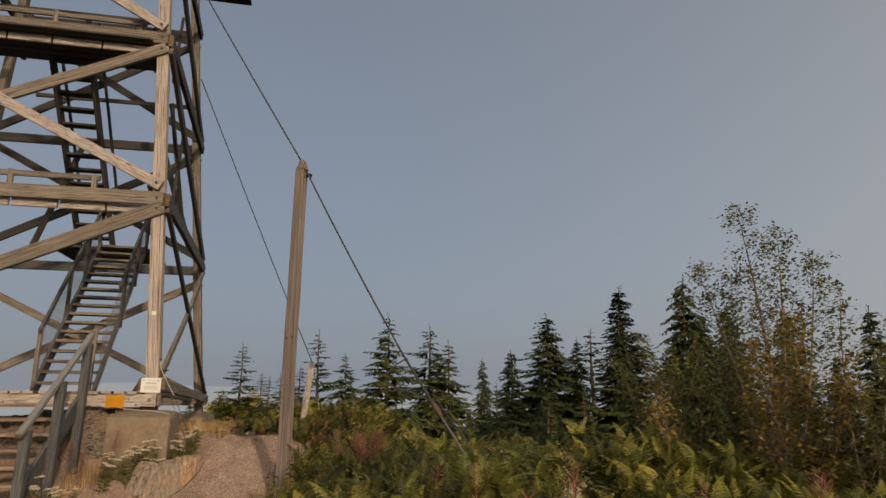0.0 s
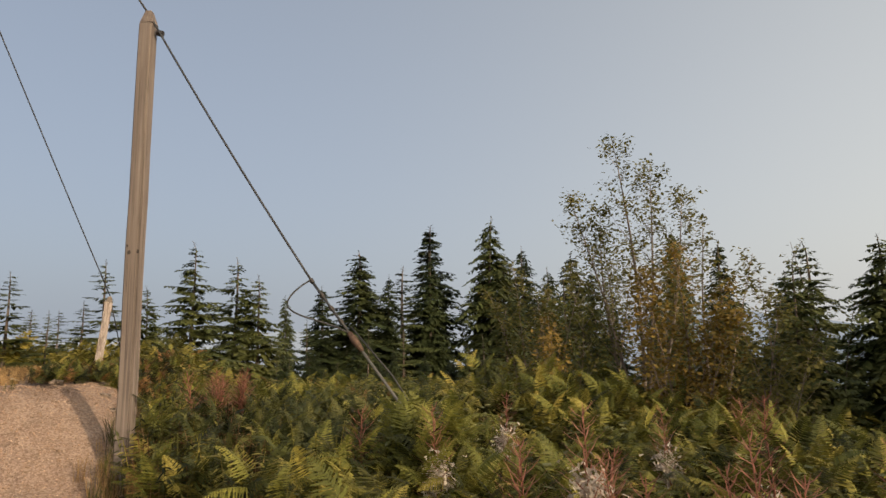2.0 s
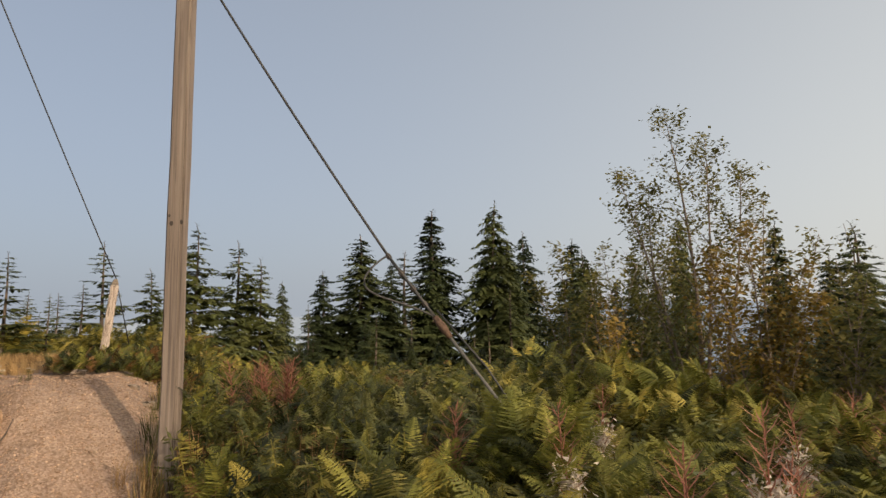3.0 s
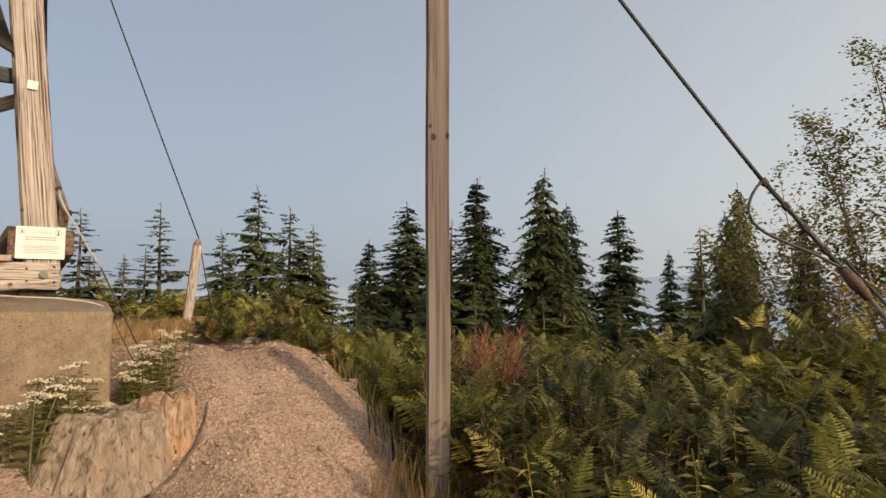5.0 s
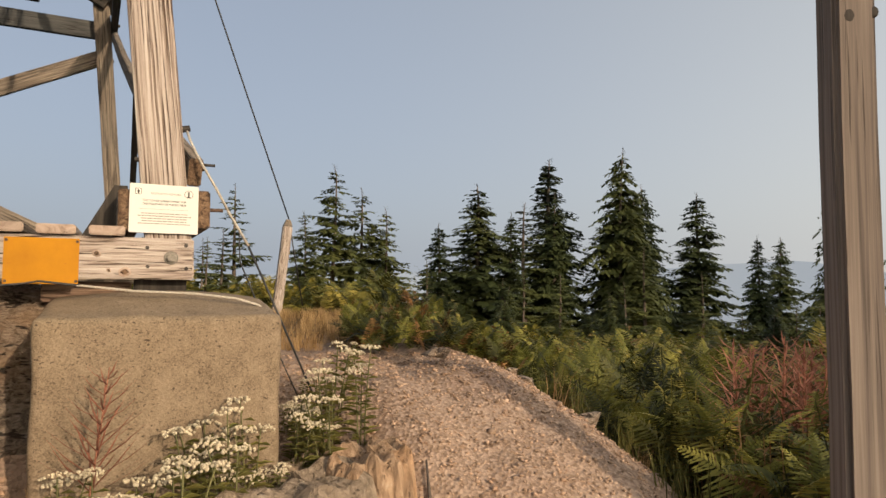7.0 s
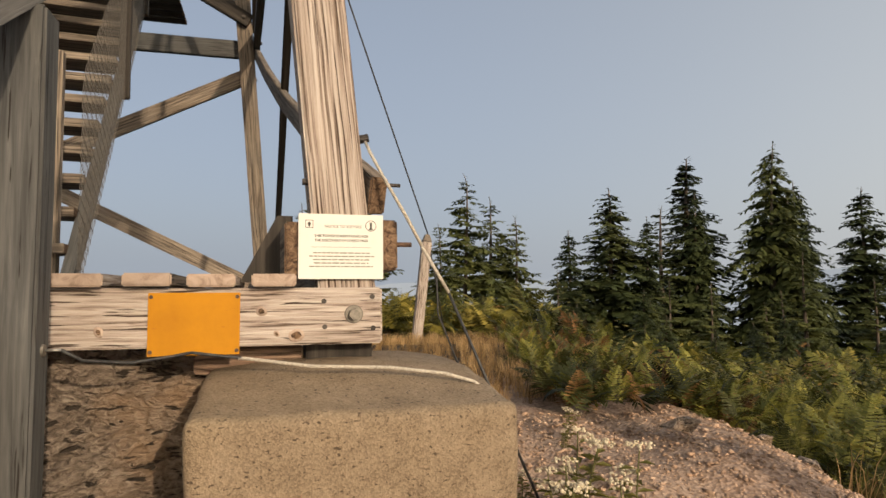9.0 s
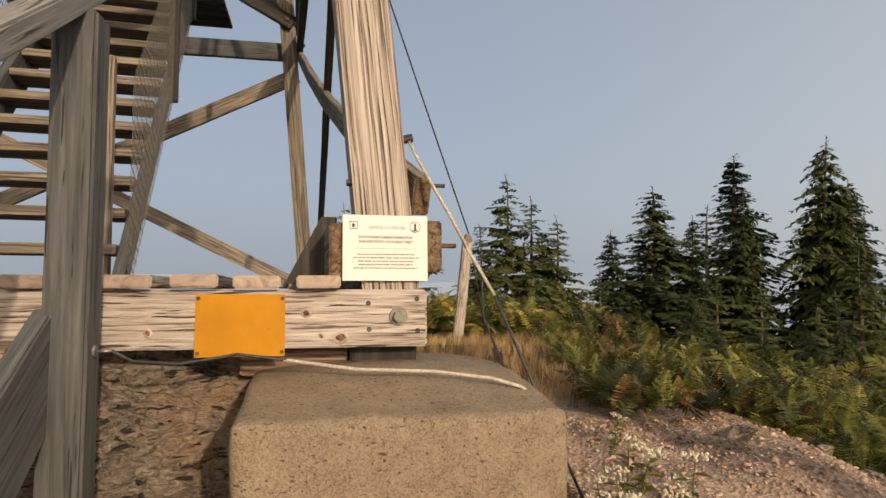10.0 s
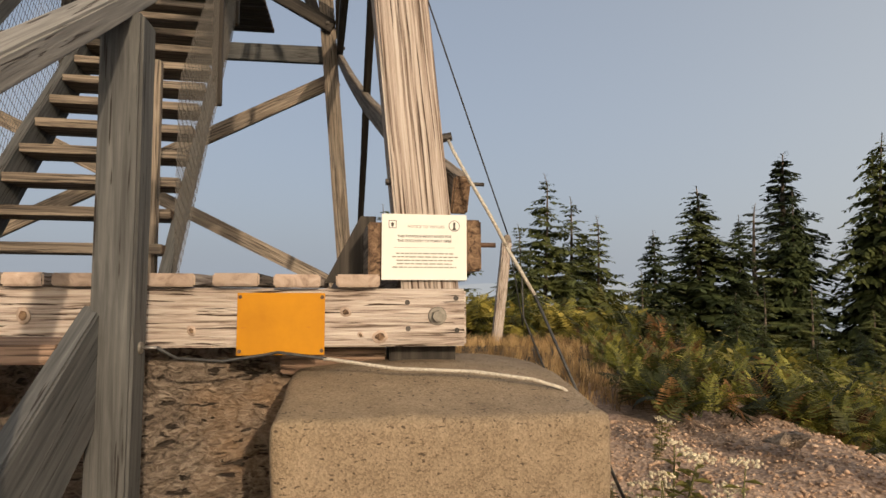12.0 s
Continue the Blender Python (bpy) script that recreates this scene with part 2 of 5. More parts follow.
ROPE = surface("worn_wire_rope", [(0.3, (0.28, 0.25, 0.21)), (0.7, (0.55, 0.5, 0.43))], scale=(120, 120, 120), bump=0.5, rough=0.7, vary=0)
RUST = surface("rusty_iron", [(0.3, (0.055, 0.036, 0.027)), (0.6, (0.13, 0.082, 0.06))], scale=(40, 40, 40), bump=0.4, rough=0.8, metal=0.2, vary=0)
DULL_STEEL = surface("dull_steel", [(0.3, (0.13, 0.12, 0.105)), (0.7, (0.24, 0.22, 0.195))], scale=(60, 60, 60), bump=0.2, rough=0.6, metal=0.5, vary=0)
IRON = surface("dark_iron", [(0.3, (0.03, 0.027, 0.025)), (0.7, (0.09, 0.08, 0.075))], scale=(40, 40, 40), bump=0.3, rough=0.6, metal=0.6, vary=0)
PAPER = surface("sign_enamel", [(0.3, (0.555, 0.55, 0.525)), (0.7, (0.615, 0.61, 0.585))], scale=(4, 4, 4), bump=0.03, rough=0.5, vary=0)
INK = surface("printed_ink", [(0.3, (0.05, 0.048, 0.045)), (0.7, (0.075, 0.07, 0.065))], bump=0, vary=0)
INK_FADED = surface("faded_ink", [(0.3, (0.19, 0.18, 0.165)), (0.7, (0.25, 0.24, 0.215))], bump=0, vary=0)
ORANGE = surface("orange_plate", [(0.3, (0.35, 0.145, 0.0)), (0.7, (0.44, 0.193, 0.0))], scale=(9, 9, 9), bump=0.15, rough=0.7, vary=0,
                 second=(9, 0.6, 0.75, (0.36, 0.13, 0.006)), cracks=((18, 18, 60), 0.26, 0.31, (0.30, 0.11, 0.01)))


# ---- building helpers ----
def link(name, mesh, material, parent=None, m=None, label=""):
    ob = new(name, mesh)
    if material and not mesh.materials:
        mesh.materials.append(material)
    m = m or Matrix()
    if parent:
        ob.parent = parent
        up = parent.matrix_basis.copy()
        while parent.parent:
            parent = parent.parent
            up = parent.matrix_basis @ up
        m = up.inverted() @ m
    ob.matrix_basis = m
    if label:
        ob["label"] = label
    return ob


def part(name, bm, material, parent, label="", m=None, smooth=False):
    mesh = bpy.data.meshes.new(name)
    bm.to_mesh(mesh)
    bm.free()
    if smooth:
        mesh.shade_smooth()
    return link(name, mesh, material, parent, m, label)


def thing(name, at, label, category, group=""):
    ob = new(name)
    ob.matrix_basis = Matrix.Translation(at)
    return tagged(ob, label, category, group)


def box_bm(w, d, h, bevel=0.006, cuts=0, wob=0.0, seed=0):
    """A box w by d by h, standing on its base's centre, with worn edges."""
    bm = bmesh.new()
    bmesh.ops.create_cube(bm, size=1, matrix=Matrix.Translation((0, 0, h / 2)) @ Matrix.Diagonal((w, d, h, 1)))
    if cuts:
        side = [e for e in bm.edges if abs(e.verts[0].co.z - e.verts[1].co.z) > h * 0.5]
        bmesh.ops.subdivide_edges(bm, edges=side, cuts=cuts)
    if bevel:
        bmesh.ops.bevel(bm, geom=[e for e in bm.edges if len(e.link_faces) == 2 and e.calc_face_angle(0) > 0.5], offset=bevel, segments=2, affect="EDGES", clamp_overlap=True)
    if wob:
        for v in bm.verts:
            p = v.co * 2.5 + Vector((seed * 3.1, seed * 1.7, 0))
            v.co += noise.noise_vector(p) * wob
    return bm


def along(p0, p1, up=(0, 0, 1), twist=0):
    """The pose of a thing whose own z runs from p0 to p1 and whose own y faces up as far as it can."""
    p0, p1 = Vector(p0), Vector(p1)
    z = (p1 - p0).normalized()
    u = Vector(up)
    x = u.cross(z)
    if x.length < 1e-4:
        x = Vector((1, 0, 0))
    x.normalize()
    y = z.cross(x)
    m = Matrix((x, y, z)).transposed().to_4x4()
    return Matrix.Translation(p0) @ m @ Matrix.Rotation(radians(twist), 4, "Z")


def timber(name, p0, p1, w, d, parent, material=None, label="", up=(0, 0, 1), bevel=0.006, seed=0, wob=0.004, end=None):
    """w: across; d: along the 'up' side."""
    length = (Vector(p1) - Vector(p0)).length
    bm = box_bm(w, d, length, bevel, cuts=max(1, int(length / 0.5)), wob=wob, seed=seed + p0[0] + p1[1])
    bm.normal_update()
    for f in bm.faces:
        if abs(f.normal.z) > 0.8:
            f.material_index = 1
    ob = part(name, bm, material or WOOD, parent, label, along(p0, p1, up))
    ob.data.materials.append(end or WOOD_END)
    return ob


def rod(name, points, radius, material, parent, label="", sides=8):
    """A round bar or cable along points, as a mesh."""
    pts = [Vector(p) for p in points]
    bm = bmesh.new()
    rings = []
    for i, p in enumerate(pts):
        t = (pts[min(i + 1, len(pts) - 1)] - pts[max(i - 1, 0)]).normalized()
        a = t.cross(Vector((0.13, 0.31, 0.94)))
        a.normalize()
        b = t.cross(a)
        r = radius[i] if isinstance(radius, (list, tuple)) else radius
        rings.append([bm.verts.new(p + (a * math.cos(k * math.tau / sides) + b * math.sin(k * math.tau / sides)) * r) for k in range(sides)])
    for r0, r1 in zip(rings, rings[1:]):
        for k in range(sides):
            bm.faces.new((r0[k], r0[(k + 1) % sides], r1[(k + 1) % sides], r1[k]))
    bm.faces.new(rings[0][::-1])
    bm.faces.new(rings[-1])
    return part(name, bm, material, parent, label, smooth=True)


def sag(p0, p1, drop, n=12):
    p0, p1 = Vector(p0), Vector(p1)
    return [p0.lerp(p1, i / n) - Vector((0, 0, drop * 4 * (i / n) * (1 - i / n))) for i in range(n + 1)]


def nut(name, at, axis, r, h, material, parent, sides=6, label=""):
    bm = bmesh.new()
    bmesh.ops.create_cone(bm, cap_ends=True, segments=sides, radius1=r, radius2=r * 0.92, depth=h, matrix=Matrix.Translation((0, 0, h / 2)))
    return part(name, bm, material, parent, label, along(at, Vector(at) + Vector(axis), (0.3, 0.2, 1)))


def smooth01(a, b, x):
    t = min(1.0, max(0.0, (x - a) / (b - a)))
    return t * t * (3 - 2 * t)


# ---- the lie of the land ----
def brush_edge(y):
    """x at which the path gives way to the ferns."""
    return 2.0 + 0.25 * math.sin(y * 0.9 + 0.5) + 0.18 * smooth01(-3.2, -1.8, y) + 1.3 * smooth01(-4.5, -8.5, y) + 0.9 * smooth01(0.2, 3.0, y)


def land(x, y, fine=True):
    """Height of the ground."""
    r = math.hypot(x - 0.5, y - 1.0)
    z = -0.2 + 0.22 * smooth01(-6, -10, y) + 0.22 * smooth01(-3.4, -1.8, y)
    # the gravel mound beside the footing, the shelf behind it, the bank under the deck
    side = smooth01(2.95, 1.5, x - 0.22 * max(0.0, y)) * smooth01(0.25, 1.1, x - 0.25 * max(0.0, y))
    bank = 0.45 * smooth01(-1.7, -0.4, y) + 0.42 * smooth01(-0.35, 0.7, y)
    bank *= smooth01(2.55, 1.0, x - 0.3 * max(0.0, y)) * smooth01(-5.0, -0.9, x)
    mound = 0.88 * smooth01(-2.15, 0.2, y)
    z += max(bank, side * mound + (1 - side) * bank)
    z += (1 - smooth01(2.7, 0.8, x - 0.3 * max(0.0, y)) * smooth01(-5.0, -0.9, x)) * -0.08 * smooth01(-1.5, 4.0, y)
    z -= 0.55 * smooth01(3.8, 10, r) * (1 if x > 1 else 0.7) + 0.13 * max(0.0, r - 10) * smooth01(10, 22, r)
    z -= 0.2 * max(0.0, r - 40) * smooth01(40, 90, r)
    z -= 0.15 * math.exp(-((x - 0.62) / 0.3) ** 2 - ((y + 0.92) / 0.3) ** 2)   # washed-out hollow before the outcrop
    z = max(z, -190.0)
    if fine:
        p = Vector((x, y, 0))
        if -1.6 < y < 2.0 and 0.5 < x < 2.6:   # wheel-worn ribs and broken bedrock under the gravel of the mound
            z += 0.035 * smooth01(-1.6, -0.8, y) * noise.noise(Vector((x * 4.5 + y * 0.8, y * 1.3, 5))) + 0.018 * abs(noise.noise(Vector((x * 9, y * 5, 8)))) + 0.012 * noise.noise(p * 16)
        z += 0.05 * noise.noise(p * 1.1) + 0.02 * noise.noise(p * 4.3) + 0.5 * noise.noise(p * 0.12) * smooth01(12, 30, r)
        if r > 400:
            z += 25 * noise.noise(p * 0.0021)
    return z


def on_gravel(x, y):
    """Whether the bare gravel, not soil, covers the ground here."""
    edge = brush_edge(y) + 0.12 * noise.noise(Vector((x, y, 3)) * 2.0)
    return -2.9 + 0.6 * noise.noise(Vector((x * 0.7, y * 0.7, 9))) < x < edge and -40 < y < 2.0 + 0.5 * noise.noise(Vector((x * 1.5, y, 0)))


def build_ground():
    """One sheet: fine near the walk, growing coarser out to the horizon."""
    def ticks(fine0, fine1, step):
        vals = list(np.arange(fine0, fine1 + 1e-6, step))
        s, a, b = step, fine0, fine1
        while b < 4600:
            s *= 1.22
            a, b = a - s, b + s
            vals = [a] + vals + [b]
        return vals
    xs, ys = ticks(-3.5, 4.5, 0.07), ticks(-10.8, 2.5, 0.07)
    nx = len(xs)
    verts = [(x, y, land(x, y)) for y in ys for x in xs]
    faces = [(j * nx + i, j * nx + i + 1, (j + 1) * nx + i + 1, (j + 1) * nx + i) for j in range(len(ys) - 1) for i in range(nx - 1)]
    mesh = bpy.data.meshes.new("ground")
    mesh.from_pydata(verts, [], faces)
    mesh.shade_smooth()
    mesh.materials.append(GRAVEL)
    mesh.materials.append(SOIL)
    for f in mesh.polygons:
        f.material_index = 0 if on_gravel(f.center.x, f.center.y) else 1
    return mesh


ground_mesh = build_ground()
ground = link("ground", ground_mesh, None)
tagged(ground, "pinkish crushed gravel path rising to a mound, brown soil beyond", "ground", kind="structure")


# ---- lookout tower ----


def leg_at(k, z):
    """Centre of a leg at height z: 0 front right, 1 back right, 2 front left, 3 back left."""
    x0, y0, sx, sy = ((-0.008, 0.24, -0.094, 0.093), (-0.34, 6.4, -0.082, -0.093), (-5.85, 0.30, 0.094, 0.093), (-6.1, 6.5, 0.094, -0.093))[k]
    return Vector((x0 + sx * (z - 1.75), y0 + sy * (z - 1.75), z))


tower = thing("lookout_tower", (-3, 3.3, 1.2), "tall weathered timber fire lookout tower with braced legs on concrete footings", "tower")
LEG = 0.188
leg_parts = []
for k in range(4):
    ob = timber("leg", leg_at(k, 1.36 if k == 0 else 1.0), leg_at(k, 13.5), LEG, LEG, tower, WOOD_LEG if k == 0 else WOOD, up=(0, 1, 0), bevel=0.008, wob=0.003,
                label="pale deeply grained square timber leg" if k == 0 else "")
    leg_parts.append(ob)


def between(a, za, b, zb, out, w, d, name="brace", material=None, trim=0.0, seed=0, label="", bow=0.0):
    """A timber bolted on the outer side (out) of the legs a and b."""
    o = Vector(out)
    p0, p1 = leg_at(a, za) + o, leg_at(b, zb) + o
    t = (p1 - p0).normalized() * trim
    ob = timber(name, p0 - t, p1 + t, d, w, tower, material, label, seed=seed)
    if bow:
        span = (p1 - p0).length
        for v in ob.data.vertices:
            v.co.y += bow * math.sin(math.pi * min(1, max(0, v.co.z / span)))
    for p in (p0, p1):
        side = o.normalized()
        nut("bolt", p + side * (d / 2 - 0.004), side, 0.024, 0.03, IRON, ob)
    return ob


OUT = LEG / 2 + 0.04
faces4 = (((0, 2), (0, -1, 0)), ((1, 3), (0, 1, 0)), ((0, 1), (1, 0, 0)), ((2, 3), (-1, 0, 0)))
for (a, b), n_out in faces4:
    front = n_out == (0, -1, 0)
    o1, o2 = Vector(n_out) * OUT, Vector(n_out) * -OUT
    back = n_out == (0, 1, 0)
    right = n_out == (1, 0, 0)
    # Only the front faces the sun; the other sides' shade is painted darker.
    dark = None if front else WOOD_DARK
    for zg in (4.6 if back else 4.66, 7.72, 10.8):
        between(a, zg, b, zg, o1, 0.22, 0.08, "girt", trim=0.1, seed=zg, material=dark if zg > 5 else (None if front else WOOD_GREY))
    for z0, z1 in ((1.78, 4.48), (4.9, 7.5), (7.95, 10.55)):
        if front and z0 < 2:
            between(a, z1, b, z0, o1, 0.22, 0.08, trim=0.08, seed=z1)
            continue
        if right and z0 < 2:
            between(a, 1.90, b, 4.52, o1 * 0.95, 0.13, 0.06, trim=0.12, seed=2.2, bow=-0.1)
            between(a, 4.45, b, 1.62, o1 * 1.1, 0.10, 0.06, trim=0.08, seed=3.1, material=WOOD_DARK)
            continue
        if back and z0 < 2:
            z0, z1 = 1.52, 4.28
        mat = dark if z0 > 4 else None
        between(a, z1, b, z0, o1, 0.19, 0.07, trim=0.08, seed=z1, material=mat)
        # Pale wood paints the sunlit look of the front brace.
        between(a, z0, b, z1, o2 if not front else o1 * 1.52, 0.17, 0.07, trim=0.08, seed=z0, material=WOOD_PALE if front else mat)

# base frame: front beam, right side beam, blocks under the leg
front_beam = timber("front_beam", (-6.3, 0.045, 1.453), (0.108, 0.045, 1.453), 0.09, 0.174, tower, WOOD_PALE, "pale knotty front beam with deep grain", seed=3)
timber("lower_beam", (-6.4, 6.35, 1.42), (-0.1, 6.25, 1.42), 0.12, 0.2, tower)
timber("side_beam", (0.14, 0.126, 1.685), (-0.2, 6.9, 1.47), 0.08, 0.17, tower, seed=6)
timber("side_beam", (-0.15, 0.126, 1.665), (-0.5, 6.9, 1.47), 0.085, 0.18, tower, seed=9)
timber("sill_timber", (-0.46, 0.17, 1.312), (-0.128, 0.17, 1.312), 0.09, 0.085, tower, WOOD_RED, "short knotty brown sill timber", seed=12)
part("shim_block", box_bm(0.21, 0.22, 0.085, 0.006), WOOD_DARK, tower, "dark split shim under the leg", Matrix.Translation((-0.018, 0.19, 1.285)))
nut("beam_washer", (0.017, 0.0, 1.456), (0, -1, 0), 0.029, 0.006, DULL_STEEL, front_beam, sides=20)
nut("beam_bolt", (0.017, -0.006, 1.456), (0, -1, 0), 0.019, 0.02, DULL_STEEL, front_beam)
for x, z in ((-0.075, 1.497), (0.075, 1.510), (-0.072, 1.418), (0.078, 1.412)):
    nut("peg_hole", (x, 0.002, z), (0, -1, 0), 0.0085, 0.003, IRON, front_beam, sides=12)

for i, (x, z, r) in enumerate(((-0.157, 1.394, 0.021), (-0.26, 1.468, 0.015), (-0.215, 1.40, 0.009), (-0.70, 1.415, 0.013), (-1.15, 1.46, 0.02), (-1.9, 1.43, 0.018))):
    for nm, mat_, f, dy in (("knot_rim", END_PALE, 1.0, 0.0), ("knot", WOOD_END, 0.55, -0.003)):
        kb = bmesh.new()
        bmesh.ops.create_icosphere(kb, subdivisions=2, radius=1, matrix=Matrix.Diagonal((r * f * 1.3, 0.0045, r * f, 1)))
        for v in kb.verts:
            v.co += noise.noise_vector(v.co * 120 + Vector((i, 0, 0))) * r * 0.18
        part(nm, kb, mat_, front_beam, "dark knot" if f < 1 else "pale knot rim", Matrix.Translation((x, 0.0005 + dy, z)) @ pose(0, 0, 0, 0, 20 * i, 0), smooth=True)

# deck boards of the entry platform, running back from the front beam
for i, (xa, xb) in enumerate([(-1.46, -1.33), (-1.32, -1.215), (-1.20, -1.09), (-1.07, -0.96), (-0.945, -0.85), (-0.83, -0.69), (-0.64, -0.51), (-0.47, -0.335), (-0.29, -0.16)]):
    xm = (xa + xb) / 2
    timber("deck_board", (xm, -0.03, 1.561), (xm - 0.02, 1.25, 1.561), xb - xa, 0.038, tower, WOOD_PALE if i % 3 else WOOD, seed=i, bevel=0.005, end=END_PALE)
for i in range(24):
    xm = -1.6 - i * 0.16
    timber("deck_board", (xm, -0.03, 1.561), (xm - 0.02, 1.25, 1.561), 0.14, 0.038, tower, WOOD, seed=i + 20, bevel=0.005, end=END_PALE)

# landings, in dark wood that paints the shade inside the tower
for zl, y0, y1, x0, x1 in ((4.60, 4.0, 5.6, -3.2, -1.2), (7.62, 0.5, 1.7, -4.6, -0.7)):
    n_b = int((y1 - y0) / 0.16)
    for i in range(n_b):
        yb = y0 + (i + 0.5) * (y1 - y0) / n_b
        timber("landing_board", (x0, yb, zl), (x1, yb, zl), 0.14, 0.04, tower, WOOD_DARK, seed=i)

# ---- stairs ----
def flight(name, foot, head, width, steps, label, material, tread_mat, tread_d=0.24, depth=(0.24, 0.24)):
    """A straight open flight; foot and head are the middle of its lower and upper ends."""
    foot, head = Vector(foot), Vector(head)
    st = thing(name, foot, label, "stairs")
    run = Vector((head.x - foot.x, head.y - foot.y, 0))
    side = Vector((run.y, -run.x, 0)).normalized()
    way = run.normalized()
    for s in (-1, 1):
        o = side * s * width / 2
        timber("stringer", foot + o, head + o, 0.05, depth[(s + 1) // 2], st, material, seed=s)
    for i in range(steps):
        c = foot.lerp(head, (i + 0.75) / steps) + Vector((0, 0, 0.03))
        timber("tread", c - side * (width / 2 - 0.02), c + side * (width / 2 - 0.02), tread_d, 0.045, st, tread_mat, seed=i, bevel=0.004)
    return st, side, way


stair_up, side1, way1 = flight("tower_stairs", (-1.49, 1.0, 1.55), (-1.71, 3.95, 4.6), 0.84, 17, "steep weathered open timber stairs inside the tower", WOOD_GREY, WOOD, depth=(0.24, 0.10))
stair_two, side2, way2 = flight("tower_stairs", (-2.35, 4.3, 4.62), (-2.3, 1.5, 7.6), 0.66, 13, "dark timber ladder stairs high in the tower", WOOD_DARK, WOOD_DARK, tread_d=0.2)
entry_foot, entry_head = Vector((-1.52, -2.15, -0.05)), Vector((-1.46, -0.14, 1.40))
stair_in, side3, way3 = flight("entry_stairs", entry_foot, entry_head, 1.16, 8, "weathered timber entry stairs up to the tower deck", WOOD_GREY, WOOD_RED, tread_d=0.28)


# handrails
def rails(st, pts, posts, w=0.05, h=0.13, post=0.09, material=None):
    for p0, p1 in zip(pts, pts[1:]):
        timber("handrail", p0, p1, w, h, st, SILVER_WOOD)
    for p0, p1 in posts:
        timber("post", p0, p1, post, post, st, material, up=(0, 1, 0), bevel=0.008)


for xr in (-0.83, -2.12):
    ps = []
    for yp in (-0.2, -1.02, -1.88):
        ps.append(((xr, yp, land(xr, yp) - 0.08), (xr, yp, 2.19 + 0.667 * (yp + 0.31) - 0.02)))
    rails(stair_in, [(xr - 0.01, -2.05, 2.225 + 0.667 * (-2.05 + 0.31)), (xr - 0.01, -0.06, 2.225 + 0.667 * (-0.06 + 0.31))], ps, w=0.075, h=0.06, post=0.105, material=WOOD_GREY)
nut("hook_plate", (-0.777, -0.2, 1.385), (1, 0, 0), 0.016, 0.006, DULL_STEEL, stair_in, sides=12, label="small pale metal plate on the newel")
rod("screw_eye", [(-0.77, -0.2, 1.385), (-0.735, -0.2, 1.385)], 0.004, STEEL, stair_in)

for s in (-1, 1):
    off = side1 * s * 0.45
    a0, a1 = Vector((-1.49, 1.0, 1.55)) + off, Vector((-1.71, 3.95, 4.6)) + off
    timber("handrail", a0.lerp(a1, 0.0 if s < 0 else 0.3) + Vector((0, 0, 0.95)), a1 + Vector((0, 0, 0.95)), 0.045, 0.09, stair_up, WOOD_GREY)
    for f in (0.02, 0.42, 0.72, 0.98):
        p = a0.lerp(a1, f)
        if s > 0 and f < 0.1:
            p.x -= 0.11
        timber("post", p - Vector((0, 0, 0.1)), p + Vector((0, 0, 0.98)), 0.06, 0.05, stair_up, WOOD if f < 0.1 else WOOD_DARK, up=(0, 1, 0))
    off = side2 * s * 0.36
    b0, b1 = Vector((-2.35, 4.3, 4.62)) + off, Vector((-2.3, 1.5, 7.6)) + off
    timber("handrail", b0 + Vector((0, 0, 0.8)), b1 + Vector((0, 0, 0.8)), 0.04, 0.08, stair_two, WOOD_DARK)


# wire mesh along both sides of the flight
def wire_mesh(name, a0, a1, height, cell, parent, r=0.0015):
    """Diamond netting in the upright plane over the line from a0 to a1."""
    a0, a1 = Vector(a0), Vector(a1)
    span = (a1 - a0).length
    ex, ez = (a1 - a0) / span, Vector((0, 0, 1))
    nrm = ex.cross(ez).normalized()
    verts, fcs = [], []

    def strand(p, q):
        d = (q - p).normalized()
        u = d.cross(nrm).normalized() * r
        w = nrm * r
        base = len(verts)
        for c in (p, q):
            verts.extend([c + u, c + w, c - u - w])
        for k in range(3):
            fcs.append((base + k, base + (k + 1) % 3, base + 3 + (k + 1) % 3, base + 3 + k))
    n = int((span + height) / cell)
    for i in range(n):
        s = i * cell
        for sign in (1, -1):
            lo, hi = max(0.0, s - span), min(height, s)
            if hi <= lo:
                continue
            x_lo, x_hi = s - lo, s - hi
            if sign < 0:
                x_lo, x_hi = span - x_lo, span - x_hi
            strand(a0 + ex * x_lo + ez * lo, a0 + ex * x_hi + ez * hi)
    mesh = bpy.data.meshes.new(name)
    mesh.from_pydata([tuple(v) for v in verts], [], fcs)
    return link(name, mesh, NET_WIRE, parent, label="grey diamond wire netting")


for s in (-1, 1):
    off = side1 * s * 0.455
    wire_mesh("wire_netting", Vector((-1.49, 1.0, 1.46)) + off, Vector((-1.71, 3.95, 4.51)) + off, 1.02, 0.07, stair_up, r=0.0012)

# landing rails seen from below and the boards under the girts
for zl, yy, x0, x1 in ((4.66, 0.62, -3.9, -1.25), (7.72, 0.85, -3.9, -0.9), (7.72, 1.75, -3.0, -0.9)):
    rail = timber("landing_rail", (x0, yy, zl + 0.36), (x1, yy, zl + 0.36), 0.05, 0.09, tower)
    for f in (0.06, 0.5, 0.97):
        xx = x0 + (x1 - x0) * f
        timber("landing_post", (xx, yy, zl - 0.05), (xx, yy, zl + 0.42), 0.08, 0.06, tower, up=(0, 1, 0))
